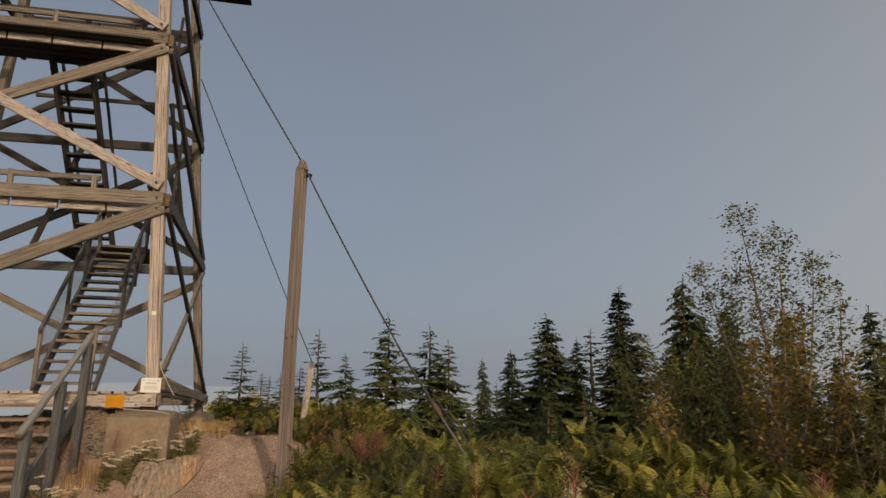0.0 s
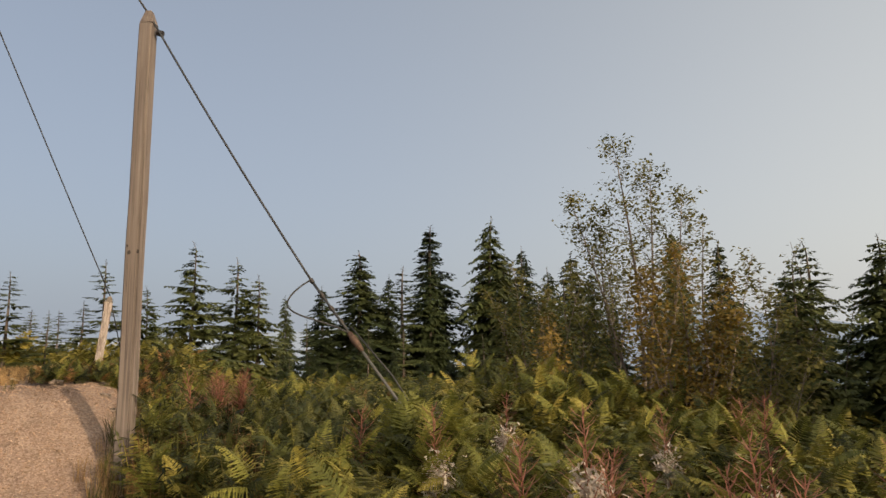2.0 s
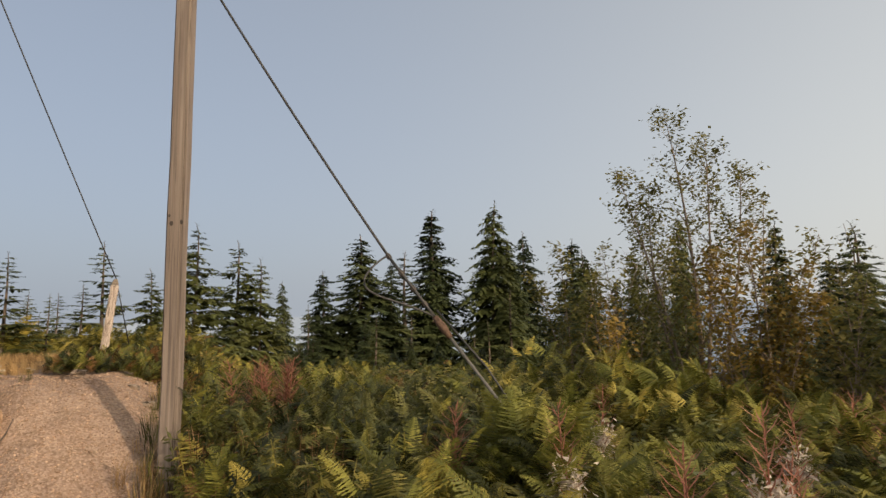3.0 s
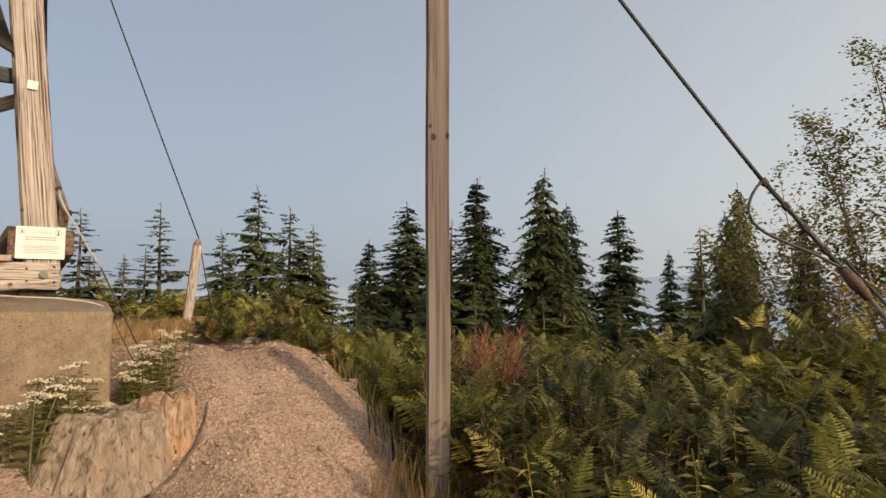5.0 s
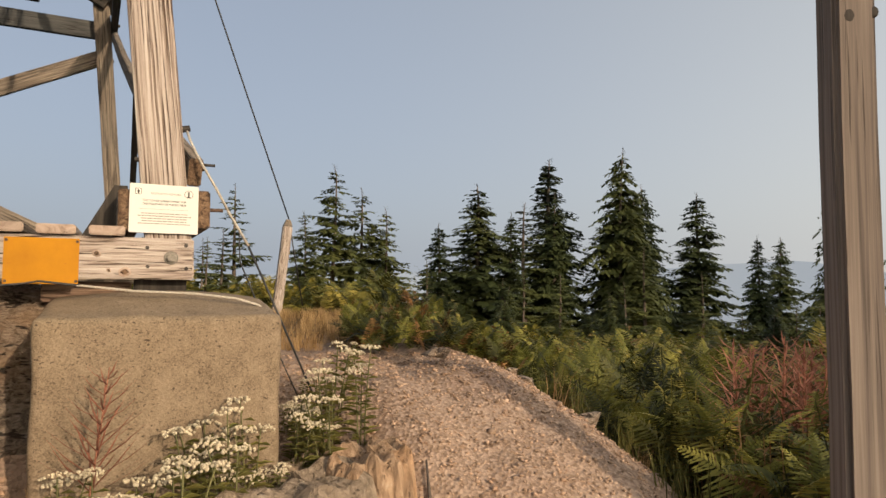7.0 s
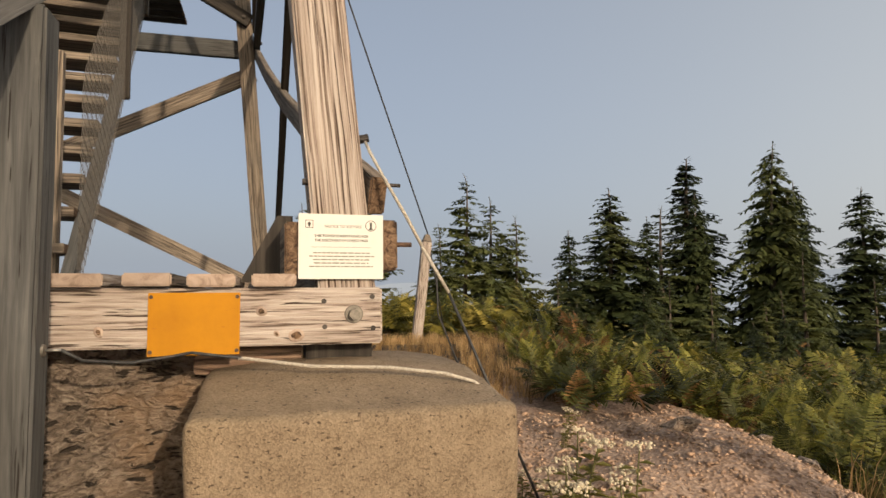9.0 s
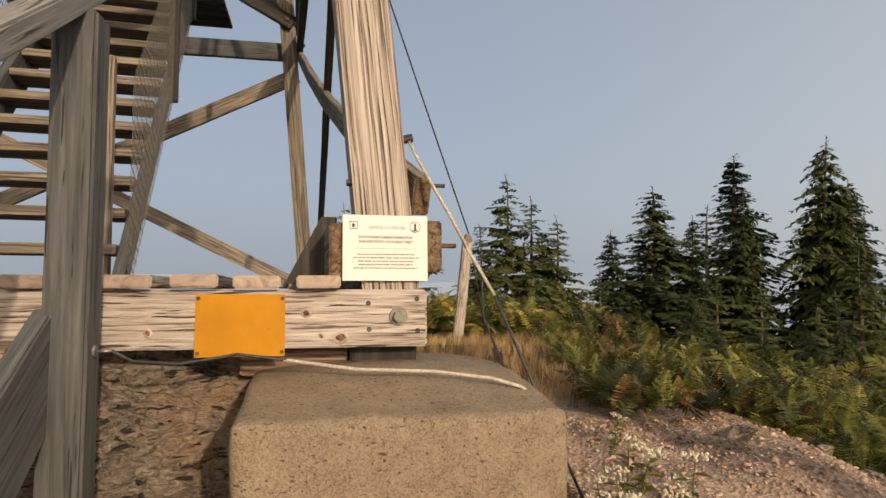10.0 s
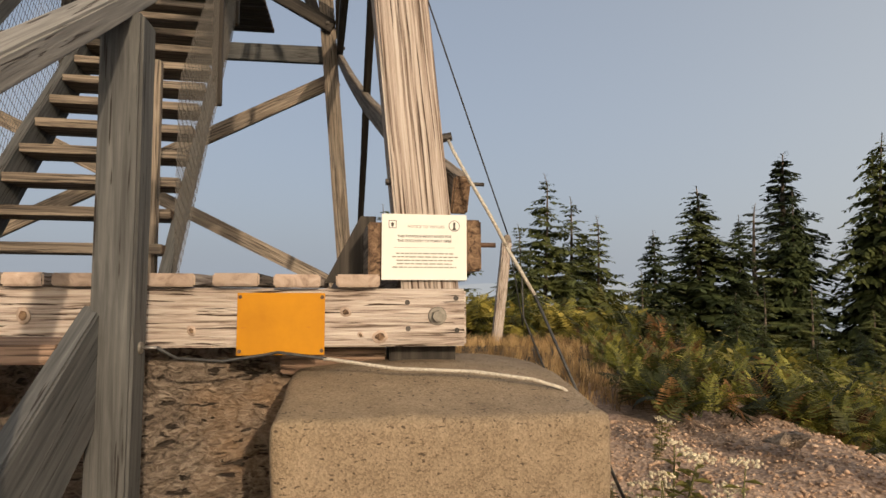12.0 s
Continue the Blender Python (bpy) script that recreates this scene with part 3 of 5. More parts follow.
# The ledger boards' pale wood likewise has the sun put into its colour.
for zl, yy, cuts in ((4.50, 0.50, (-3.6, -2.45, -1.75, -1.05, -0.35)), (7.53, 0.78, (-3.9, -3.05, -2.35, -1.55, -0.6))):
    for i, (xa, xb) in enumerate(zip(cuts, cuts[1:])):
        timber("ledger_board", (xa, yy, zl), (xb - 0.03, yy, zl), 0.05, 0.13, tower, WOOD_PALE, seed=i)

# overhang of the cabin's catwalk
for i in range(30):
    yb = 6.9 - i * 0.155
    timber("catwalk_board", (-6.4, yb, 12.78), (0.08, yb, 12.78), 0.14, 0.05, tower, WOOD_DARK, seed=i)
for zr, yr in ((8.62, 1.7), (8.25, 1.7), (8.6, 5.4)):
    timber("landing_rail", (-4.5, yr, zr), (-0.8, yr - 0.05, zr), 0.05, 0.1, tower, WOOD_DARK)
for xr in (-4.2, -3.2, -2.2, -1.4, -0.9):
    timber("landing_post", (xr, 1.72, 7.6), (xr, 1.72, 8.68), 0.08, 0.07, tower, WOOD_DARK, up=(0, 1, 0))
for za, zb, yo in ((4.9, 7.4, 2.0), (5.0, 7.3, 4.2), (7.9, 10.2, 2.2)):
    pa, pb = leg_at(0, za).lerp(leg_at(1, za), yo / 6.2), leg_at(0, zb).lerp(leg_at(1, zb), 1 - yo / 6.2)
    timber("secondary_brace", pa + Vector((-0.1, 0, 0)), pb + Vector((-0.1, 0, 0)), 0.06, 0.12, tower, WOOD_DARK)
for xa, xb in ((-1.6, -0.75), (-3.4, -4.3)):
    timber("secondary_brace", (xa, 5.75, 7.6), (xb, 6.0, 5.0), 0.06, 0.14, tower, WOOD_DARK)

# brackets, bolts and block ends at the foot of the near leg
gus = bmesh.new()
vs = [gus.verts.new(p) for p in ((-0.34, 0.42, 1.56), (-0.16, 0.42, 1.56), (-0.16, 0.42, 1.80), (-0.215, 0.42, 1.80))]
f0 = gus.faces.new(vs)
ext = bmesh.ops.extrude_face_region(gus, geom=[f0])
bmesh.ops.translate(gus, vec=(0, -0.06, 0), verts=[g for g in ext["geom"] if isinstance(g, bmesh.types.BMVert)])
bmesh.ops.recalc_face_normals(gus, faces=gus.faces)
part("gusset", gus, WOOD_DARK, tower, "dark curved gusset beside the leg")
rod("through_bolt", [(0.17, 0.2, 1.69), (0.245, 0.2, 1.69)], 0.009, RUST, tower)
rod("through_bolt", [(0.14, 0.2, 1.90), (0.205, 0.2, 1.90)], 0.007, IRON, tower)
nut("bolt", (-0.105, 0.2, 1.90), (-1, 0, 0), 0.013, 0.03, IRON, tower)
nut("eye_bolt", (0.052, 0.20, 2.055), (1, -0.3, 0.2), 0.016, 0.04, IRON, tower, sides=8)

# little white tag on the leg
part("leg_tag", box_bm(0.062, 0.004, 0.062, 0.001), PAPER, tower, "small white paper tag", Matrix.Translation((-0.105, 0.222, 2.735)) @ pose(0, 0, 0, -5, 5, 0))

# ---- concrete footings ----
def footing(at, w, d, h, label):
    t = thing("concrete_footing", at, label, "footing", "tower footings")
    bm = bmesh.new()
    bmesh.ops.create_cube(bm, size=1)
    bmesh.ops.subdivide_edges(bm, edges=bm.edges[:], cuts=26, use_grid_fill=True)
    half, r = Vector((w / 2, d / 2, h / 2)), 0.03
    for v in bm.verts:
        p = Vector((v.co.x * w, v.co.y * d, v.co.z * h))
        # crowd the grid towards the edges, then round them
        for k in range(3):
            u = p[k] / half[k]
            p[k] = half[k] * math.copysign(1 - (1 - abs(u)) ** 1.5, u)
        q = Vector([max(-half[k] + r, min(half[k] - r, p[k])) for k in range(3)])
        off = p - q
        p = q + off.normalized() * r if off.length > 1e-6 else p
        p.z += h / 2
        p += noise.noise_vector(p * 5 + Vector((at[0], at[1], 0))) * 0.007 + noise.noise_vector(p * 22) * 0.003
        p.z += 0.085 * smooth01(h - 0.10, h, p.z) * smooth01(-d / 2 - 0.02, -d / 2 + 0.45, p.y) * (1 - 0.4 * abs(p.x / (w / 2)) ** 2)
        v.co = p
    part("block", bm, CONCRETE, t, "", Matrix.Translation(at), smooth=True)
    return t


block = footing((-0.01, -0.02, 0.18), 0.83, 0.76, 1.05, "tan concrete footing block with rounded top edges under the tower leg")
footing((-0.36, 6.4, 0.2), 0.8, 0.8, 0.85, "grey concrete footing under a rear tower leg")
footing((-5.9, 0.3, 0.0), 0.8, 0.8, 1.0, "concrete footing under the far front tower leg")
footing((-6.1, 6.5, 0.0), 0.8, 0.8, 1.0, "concrete footing under the far rear tower leg")

# ---- notice and orange plate ----
notice = thing("notice_sign", (-0.012, 0.085, 1.566), "cream enamel notice sign with small dark print", "sign")
NS = Matrix.Translation((-0.010, 0.112, 1.567)) @ pose(0, 0, 0, -2, 0, 0.5)
part("plate", box_bm(0.279, 0.003, 0.215, 0.001), PAPER, notice, "", NS)


def lettering(text, size, at, parent, material, m, align="CENTER", squeeze=1.0):
    cu = bpy.data.curves.new("lettering", "FONT")
    cu.body, cu.size, cu.align_x = text, size, align
    cu.space_character = squeeze
    cu.offset = size * 0.018
    tmp = new("tmp_text", cu)
    dg = bpy.context.evaluated_depsgraph_get()
    mesh = bpy.data.meshes.new_from_object(tmp.evaluated_get(dg))
    bpy.data.objects.remove(tmp)
    mesh.materials.clear()
    return link("lettering", mesh, material, parent, m @ Matrix.Translation(at) @ pose(0, 0, 0, 90))


lettering("NOTICE TO VISITORS", 0.0125, (0.005, -0.0022, 0.170), notice, INK_FADED, NS)
lettering("THIS TOWER IS MAINTAINED FOR", 0.0118, (0.0, -0.0022, 0.1385), notice, INK, NS, squeeze=0.98)
lettering("THE DISCOVERY OF FOREST FIRES", 0.0118, (0.0, -0.0022, 0.1235), notice, INK, NS, squeeze=0.98)


def bar(x0, x1, z, h, material, parent=None):
    bm = bmesh.new()
    q = [bm.verts.new(p) for p in ((x0, -0.0022, z), (x1, -0.0022, z), (x1, -0.0022, z + h), (x0, -0.0022, z + h))]
    bm.faces.new(q)
    part("print_bar", bm, material, notice, "", NS)


bar(-0.10, 0.10, 0.1045, 0.0012, INK_FADED)
rnd = random.Random(4)
for row, (xa, xb) in enumerate(((-0.092, 0.095), (-0.105, 0.11), (-0.092, 0.092), (-0.09, 0.09), (-0.105, 0.105))):
    x = xa
    while x < xb:
        w = rnd.uniform(0.008, 0.024)
        bar(x, min(x + w, xb), 0.084 - row * 0.0112, 0.0042, INK_FADED)
        x += w + 0.0028
# emblem shapes: a small shield and a ringed tower
def flat_shape(name, pts, material, at):
    bm = bmesh.new()
    bm.faces.new([bm.verts.new((at[0] + x, -0.0023, at[1] + z)) for x, z in pts])
    part(name, bm, material, notice, "", NS)


def ring(name, at, r0, r1, material, n=24):
    bm = bmesh.new()
    a = [bm.verts.new((at[0] + r0 * math.cos(i * math.tau / n), -0.0023, at[1] + r0 * math.sin(i * math.tau / n))) for i in range(n)]
    b = [bm.verts.new((at[0] + r1 * math.cos(i * math.tau / n), -0.0023, at[1] + r1 * math.sin(i * math.tau / n))) for i in range(n)]
    for i in range(n):
        bm.faces.new((a[i], a[(i + 1) % n], b[(i + 1) % n], b[i]))
    part(name, bm, material, notice, "", NS)


ring("emblem_ring", (0.098, 0.178), 0.0165, 0.0185, INK)
flat_shape("emblem", [(-0.009, -0.014), (0.009, -0.014), (0.003, -0.006), (0.004, 0.012), (-0.004, 0.012), (-0.003, -0.006)], INK, (0.098, 0.178))
for dx in (-0.0125, 0.011):
    flat_shape("emblem", [(0, -0.012), (0.002, -0.012), (0.002, 0.012), (0, 0.012)], INK, (-0.105 + dx, 0.181))
for dz in (-0.013, 0.011):
    flat_shape("emblem", [(-0.0125, 0), (0.013, 0), (0.013, 0.002), (-0.0125, 0.002)], INK, (-0.105, 0.181 + dz))
flat_shape("emblem", [(-0.002, -0.008), (0.002, -0.008), (0.0055, 0.003), (0, 0.009), (-0.0055, 0.003)], INK, (-0.105, 0.180))

plate = thing("orange_plate", (-0.447, -0.004, 1.345), "blank orange metal plate screwed to the beam", "sign")
part("sheet", box_bm(0.252, 0.003, 0.182, 0.001), ORANGE, plate, "", Matrix.Translation((-0.447, -0.0045, 1.343)))
for sx in (-0.118, 0.118):
    for sz in (0.012, 0.17):
        nut("screw", (-0.447 + sx, -0.006, 1.343 + sz), (0, -1, 0), 0.006, 0.004, RUST, plate, sides=10)

# ---- guy pole, cables and anchors ----
pole = thing("guy_pole", (2.07, -1.56, 0.0), "tall weathered squared timber guy pole standing in the ferns", "pole")
timber("shaft", (2.03, -1.635, -0.4), (2.045, -1.60, 4.62), 0.138, 0.138, pole, POLE_WOOD, up=(0.55, 0.84, 0), bevel=0.018, wob=0.008, seed=5)
tip = bmesh.new()
bmesh.ops.create_cone(tip, cap_ends=True, segments=4, radius1=0.092, radius2=0.04, depth=0.14, matrix=Matrix.Translation((0, 0, 0.07)) @ Matrix.Rotation(radians(45), 4, "Z"))
part("pointed_top", tip, POLE_WOOD, pole, "", along((2.055, -1.60, 4.615), (2.054, -1.602, 4.8), (0.55, 0.84, 0)))
for i, (dx, zz, s) in enumerate(((-0.035, 2.32, 0.022), (-0.02, 2.255, 0.036), (0.05, 2.265, 0.02))):
    kn = bmesh.new()
    bmesh.ops.create_icosphere(kn, subdivisions=2, radius=1, matrix=Matrix.Diagonal((s * 0.75, 0.006, s, 1)))
    part("knot", kn, WOOD_DARK, pole, "dark knot", Matrix.Translation((2.0 + dx, -1.673 - 0.6 * dx, zz)) @ pose(0, 0, 0, 0, 0, -33), smooth=True)
nut("cable_clamp", (2.13, -1.66, 4.52), (1, -0.6, -0.3), 0.035, 0.06, IRON, pole)

TOP = Vector((2.045, -1.62, 4.72))
TURN = Vector((3.655, -3.062, 1.458))
LOOP = Vector((3.385, -2.813, 1.94))
guy = thing("guy_cable", TURN, "dark steel guy cable running over the pole to its anchor", "cable", "guy cables")
rod("upper_run", sag((-0.92, 1.35, 10.6), TOP, 0.03), 0.011, CABLE, guy)
rod("lower_run", sag(TOP, LOOP, 0.04), 0.011, CABLE, guy)
rod("spliced_run", sag(LOOP, TURN, 0.0, 4), 0.013, CABLE, guy)
for f in (0.02, 0.3, 0.55, 0.8):
    p = LOOP.lerp(TURN, f)
    nut("clip", p - (TURN - LOOP).normalized() * 0.02, TURN - LOOP, 0.022, 0.04, IRON, guy, sides=7)
tail = []
lat = Vector((-0.72, 0.0, -0.2)).normalized()
for i in range(25):
    f = i / 24
    bulge = math.sin(math.pi * f ** 0.8) * 0.30 + 0.05 * math.sin(math.tau * f)
    tail.append(LOOP.lerp(TURN, f * 1.0) + lat * bulge)
rod("loose_tail", tail, 0.008, CABLE, guy)
ANCH = TURN + (TURN - LOOP).normalized() * 1.0
rod("turnbuckle", [TURN, TURN.lerp(ANCH, 0.1), TURN.lerp(ANCH, 0.2)], [0.024, 0.036, 0.02], RUST, guy, "rusty turnbuckle")
rod("anchor_rod", [TURN.lerp(ANCH, 0.2), ANCH.lerp(TURN, -1.1)], 0.013, DULL_STEEL, guy, "worn grey anchor rod")
rod("side_wire", [TURN + Vector((0.02, 0, 0.05)), TURN.lerp(ANCH, 0.5) + Vector((0.1, 0, 0.02)), ANCH + Vector((0.15, 0, -0.1))], 0.008, CABLE, guy)

stub = thing("stub_post", (2.18, 8.47, 0.7), "short pale weathered guy post leaning in dry grass", "post")
timber("shaft", (2.14, 8.47, 0.4), (2.345, 8.47, 2.36), 0.16, 0.16, stub, WOOD_PALE, up=(0, 1, 0), bevel=0.02, seed=2)
tp = bmesh.new()
bmesh.ops.create_cone(tp, cap_ends=True, segments=4, radius1=0.108, radius2=0.05, depth=0.12, matrix=Matrix.Translation((0, 0, 0.06)) @ Matrix.Rotation(radians(45), 4, "Z"))
part("pointed_top", tp, WOOD, stub, "", along((2.345, 8.47, 2.355), (2.357, 8.47, 2.475), (0, 1, 0)))
guy2 = thing("guy_cable", (2.35, 8.4, 2.47), "thin dark steel guy cable running to the stub post", "cable", "guy cables")
rod("upper_run", sag((-0.86, 5.72, 9.6), (2.36, 8.46, 2.5), 0.03), 0.013, CABLE, guy2)
rod("lower_run", [(2.36, 8.46, 2.5), (2.75, 8.9, 0.9)], 0.012, CABLE, guy2)

tie = thing("hold_down_cable", (0.13, 0.15, 2.1), "frayed wire rope from the tower leg to the ground", "cable")
bend = [(0.078, 0.19, 2.05), (0.088, 0.13, 1.995), (0.123, 0.07, 1.903), (0.2, 0.06, 1.769), (0.257, 0.06, 1.664)]
rod("rope", bend, 0.0058, ROPE, tie, "pale frayed rope end")
rod("clamp", [(0.25, 0.06, 1.675), (0.343, 0.06, 1.52)], 0.006, ROPE, tie)
rod("lower_run", [(0.343, 0.06, 1.52), (0.68, 0.08, 0.78)], 0.005, CABLE, tie)
rod("side_wire", [(0.3, 0.06, 1.6), (0.31, 0.08, 1.45), (0.46, 0.1, 1.1), (0.6, 0.1, 0.8)], 0.0032, CABLE, tie)
cord = thing("cord", (-0.3, -0.2, 1.3), "pale cord lying over the concrete footing", "cord")
rod("dark_end", [(-0.735, -0.2, 1.385), (-0.70, -0.15, 1.352), (-0.6, -0.08, 1.335), (-0.5, -0.03, 1.345), (-0.45, -0.045, 1.355), (-0.3, -0.08, 1.337)], 0.0045, CABLE, cord, "black cord end")
rod("strand", [(-0.32, -0.075, 1.338), (-0.3, -0.08, 1.337), (-0.12, -0.16, 1.318), (0.1, -0.17, 1.308), (0.26, -0.2, 1.288), (0.345, -0.2, 1.262), (0.42, -0.2, 1.2)], 0.0052, ROPE, cord)

# ---- plants: materials ----
def leaf_mat(name, lo, mid, hi, vary=0.14, translucent=0.42, rough=0.6, tint=0.5):
    return surface(name, [(0.26, tuple(0.5 * c for c in lo)), (0.5, mid), (0.78, tuple(1.3 * c for c in hi))], scale=(1.3, 1.3, 1.3), detail=4, bump=0, vary=vary, island=True, rough=rough, translucent=translucent, tint=tint)


FERN_GREEN = leaf_mat("green_bracken", (0.055, 0.064, 0.014), (0.135, 0.14, 0.026), (0.225, 0.205, 0.042), translucent=0.3)
# Deep green: paints shade behind the pole, plain darker green past the mound.
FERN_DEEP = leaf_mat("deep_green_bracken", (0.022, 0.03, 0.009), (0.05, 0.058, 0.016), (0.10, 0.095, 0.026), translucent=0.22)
FERN_YELLOW = leaf_mat("yellowing_bracken", (0.10, 0.096, 0.02), (0.21, 0.188, 0.038), (0.31, 0.25, 0.055), translucent=0.3)
FERN_BROWN = leaf_mat("dead_bracken", (0.10, 0.05, 0.02), (0.20, 0.10, 0.037), (0.29, 0.165, 0.065))
NEEDLES = leaf_mat("conifer_needles", (0.02, 0.031, 0.012), (0.042, 0.056, 0.02), (0.078, 0.087, 0.03), translucent=0.12)
NEEDLES_LIGHT = leaf_mat("olive_conifer_needles", (0.042, 0.056, 0.018), (0.082, 0.096, 0.03), (0.14, 0.138, 0.044), translucent=0.15)
BARK = surface("grey_bark", [(0.3, (0.06, 0.045, 0.035)), (0.6, (0.15, 0.12, 0.10)), (0.8, (0.26, 0.23, 0.2))], scale=(20, 20, 4), bump=0.6, vary=0.2)
PALE_BARK = surface("pale_alder_bark", [(0.3, (0.12, 0.09, 0.07)), (0.6, (0.25, 0.2, 0.165)), (0.8, (0.34, 0.29, 0.25))], scale=(20, 20, 6), bump=0.4, vary=0.1)
ALDER_LEAF = leaf_mat("olive_alder_leaves", (0.10, 0.10, 0.03), (0.18, 0.165, 0.05), (0.27, 0.22, 0.075), translucent=0.52)
ORANGE_LEAF = leaf_mat("turning_orange_leaves", (0.13, 0.098, 0.022), (0.225, 0.155, 0.036), (0.32, 0.215, 0.058))
SHRUB_LEAF = leaf_mat("shrub_leaves", (0.075, 0.082, 0.022), (0.14, 0.136, 0.037), (0.235, 0.198, 0.06))
DRY_GRASS = leaf_mat("dry_grass", (0.26, 0.16, 0.065), (0.42, 0.27, 0.12), (0.55, 0.38, 0.19))
DRY_WEED = leaf_mat("dry_weed_stalks", (0.12, 0.06, 0.025), (0.21, 0.115, 0.05), (0.31, 0.2, 0.1))
STEM_GREEN = surface("green_stems", [(0.3, (0.07, 0.075, 0.03)), (0.7, (0.15, 0.14, 0.06))], bump=0, vary=0.2)
FLOWER = surface("white_flower_heads", [(0.3, (0.36, 0.30, 0.20)), (0.6, (0.55, 0.485, 0.36))], scale=(60, 60, 60), bump=0.4, vary=0.1, island=True)
FIREWEED = leaf_mat("red_fireweed_pods", (0.24, 0.09, 0.06), (0.34, 0.145, 0.095), (0.42, 0.22, 0.15))
FLUFF = surface("seed_fluff", [(0.3, (0.45, 0.38, 0.32)), (0.7, (0.68, 0.62, 0.55))], scale=(40, 40, 40), bump=0.5, vary=0.1, translucent=0.3)


def mesh_from(name, verts, faces, material):
    mesh = bpy.data.meshes.new(name)
    mesh.from_pydata(verts, [], faces)
    mesh.materials.append(material)
    return mesh


def scatter(name, base, poses, material, label, category):
    """Many copies of one small mesh, joined into one piece of stuff. base: vertices (n,3) and triangles (m,3)."""
    bv, bf = np.array(base[0], float), np.array(base[1], int)
    pm = np.array([[list(r) for r in p] for p in poses])
    v = np.einsum("kij,nj->kni", pm[:, :3, :3], bv) + pm[:, None, :3, 3]
    f = bf[None] + (np.arange(len(poses)) * len(bv))[:, None, None]
    v, f = v.reshape(-1, 3), f.reshape(-1, 3)
    mesh = bpy.data.meshes.new(name)
    mesh.vertices.add(len(v))
    mesh.vertices.foreach_set("co", v.ravel())
    mesh.loops.add(f.size)
    mesh.loops.foreach_set("vertex_index", f.ravel().astype(np.int32))
    mesh.polygons.add(len(f))
    mesh.polygons.foreach_set("loop_start", np.arange(0, f.size, 3, dtype=np.int32))
    mesh.update(calc_edges=True)
    tones = np.random.default_rng(len(poses)).uniform(-0.5, 0.5, len(poses))
    mesh.attributes.new("tint", "FLOAT", "POINT").data.foreach_set("value", np.repeat(tones, len(bv)).astype(np.float32))
    ob = link(name, mesh, material)
    return tagged(ob, label, category, kind="stuff")


# ---- bracken ----
def frond(pairs, lobes, length=0.62, seed=0):
    """A bracken frond: an arching stalk, side leaflets that taper to the tip, each with its own lobes."""
    rn = random.Random(seed)
    v, f = [], []

    def tri(a, b, c):
        i = len(v)
        v.extend([a, b, c])
        f.append((i, i + 1, i + 2))

    def spine(s):
        return np.array((0, s * length * 0.93, 0.32 * s * length - 0.42 * s * s * length))
    for i in range(6):
        a, b = spine(i / 6), spine((i + 1) / 6)
        w = np.array((0.005, 0, 0))
        tri(a - w, a + w, b)
    for i in range(pairs):
        s = 0.06 + 0.92 * (i / pairs)
        c = spine(s)
        reach = length * 0.42 * (1 - s) ** 0.9 * (0.75 + 0.25 * min(1, s / 0.15)) + 0.012
        for sg in (-1, 1):
            ang = 0.5 + rn.uniform(-0.14, 0.14)
            d = np.array((sg * math.cos(ang), math.sin(ang), -0.22 + rn.uniform(-0.14, 0.1)))
            n = np.array((-d[1] * sg, d[0] * sg, rn.uniform(-0.3, 0.3)))
            wv = 0.40 * length / pairs * (0.55 + 0.45 * (1 - s) ** 0.5)
            tip = c + d * reach - np.array((0, 0, 0.18 * reach))
            for k in range(lobes):   # the leaflet narrows in lobes towards its tip
                u0, u1 = k / lobes, (k + 1) / lobes
                p0, p1 = c + (tip - c) * u0, c + (tip - c) * u1
                h0, h1 = wv * (1 - 0.55 * u0), wv * (1 - u1) * 0.6
                i0 = len(v)
                v.extend([p0 - n * h0 * 0.55, p0 + n * h0 * 0.55, p0 * 0.5 + p1 * 0.5 + n * h0, p1 + n * h1, p1 - n * h1, p0 * 0.5 + p1 * 0.5 - n * h0])
                f.extend([(i0, i0 + 1, i0 + 2), (i0, i0 + 2, i0 + 5), (i0 + 5, i0 + 2, i0 + 3), (i0 + 5, i0 + 3, i0 + 4)])
    return np.array(v), np.array(f)


def fern_poses(rn, spots, h0, h1, size0, size1, per=4):
    out = []
    for x, y in spots:
        z = land(x, y, False)
        hh = rn.uniform(h0, h1)
        turn = rn.uniform(0, 360)
        for k in range(per):
            sz = rn.uniform(size0, size1)
            out.append(Matrix.Translation((x + rn.uniform(-0.12, 0.12), y + rn.uniform(-0.12, 0.12), z + hh * rn.uniform(0.45, 1.0)))
                       @ Euler((radians(rn.uniform(-25, 62)), radians(rn.uniform(-35, 35)), radians(turn + 360 / per * k + rn.uniform(-35, 35)))).to_matrix().to_4x4()
                       @ Matrix.Diagonal((sz, sz, sz, 1)))
    return out


def brush_spots(rn, n, x0, x1, y0, y1, near=True):
    spots = []
    while len(spots) < n:
        x, y = rn.uniform(x0, x1), rn.uniform(y0, y1)
        if x < brush_edge(y) + 0.22 + (0.25 if y < -3 else 0.0):
            continue
        if math.hypot(x - 2.03, y + 1.7) < 0.22:
            continue
        spots.append((x, y))
    return spots


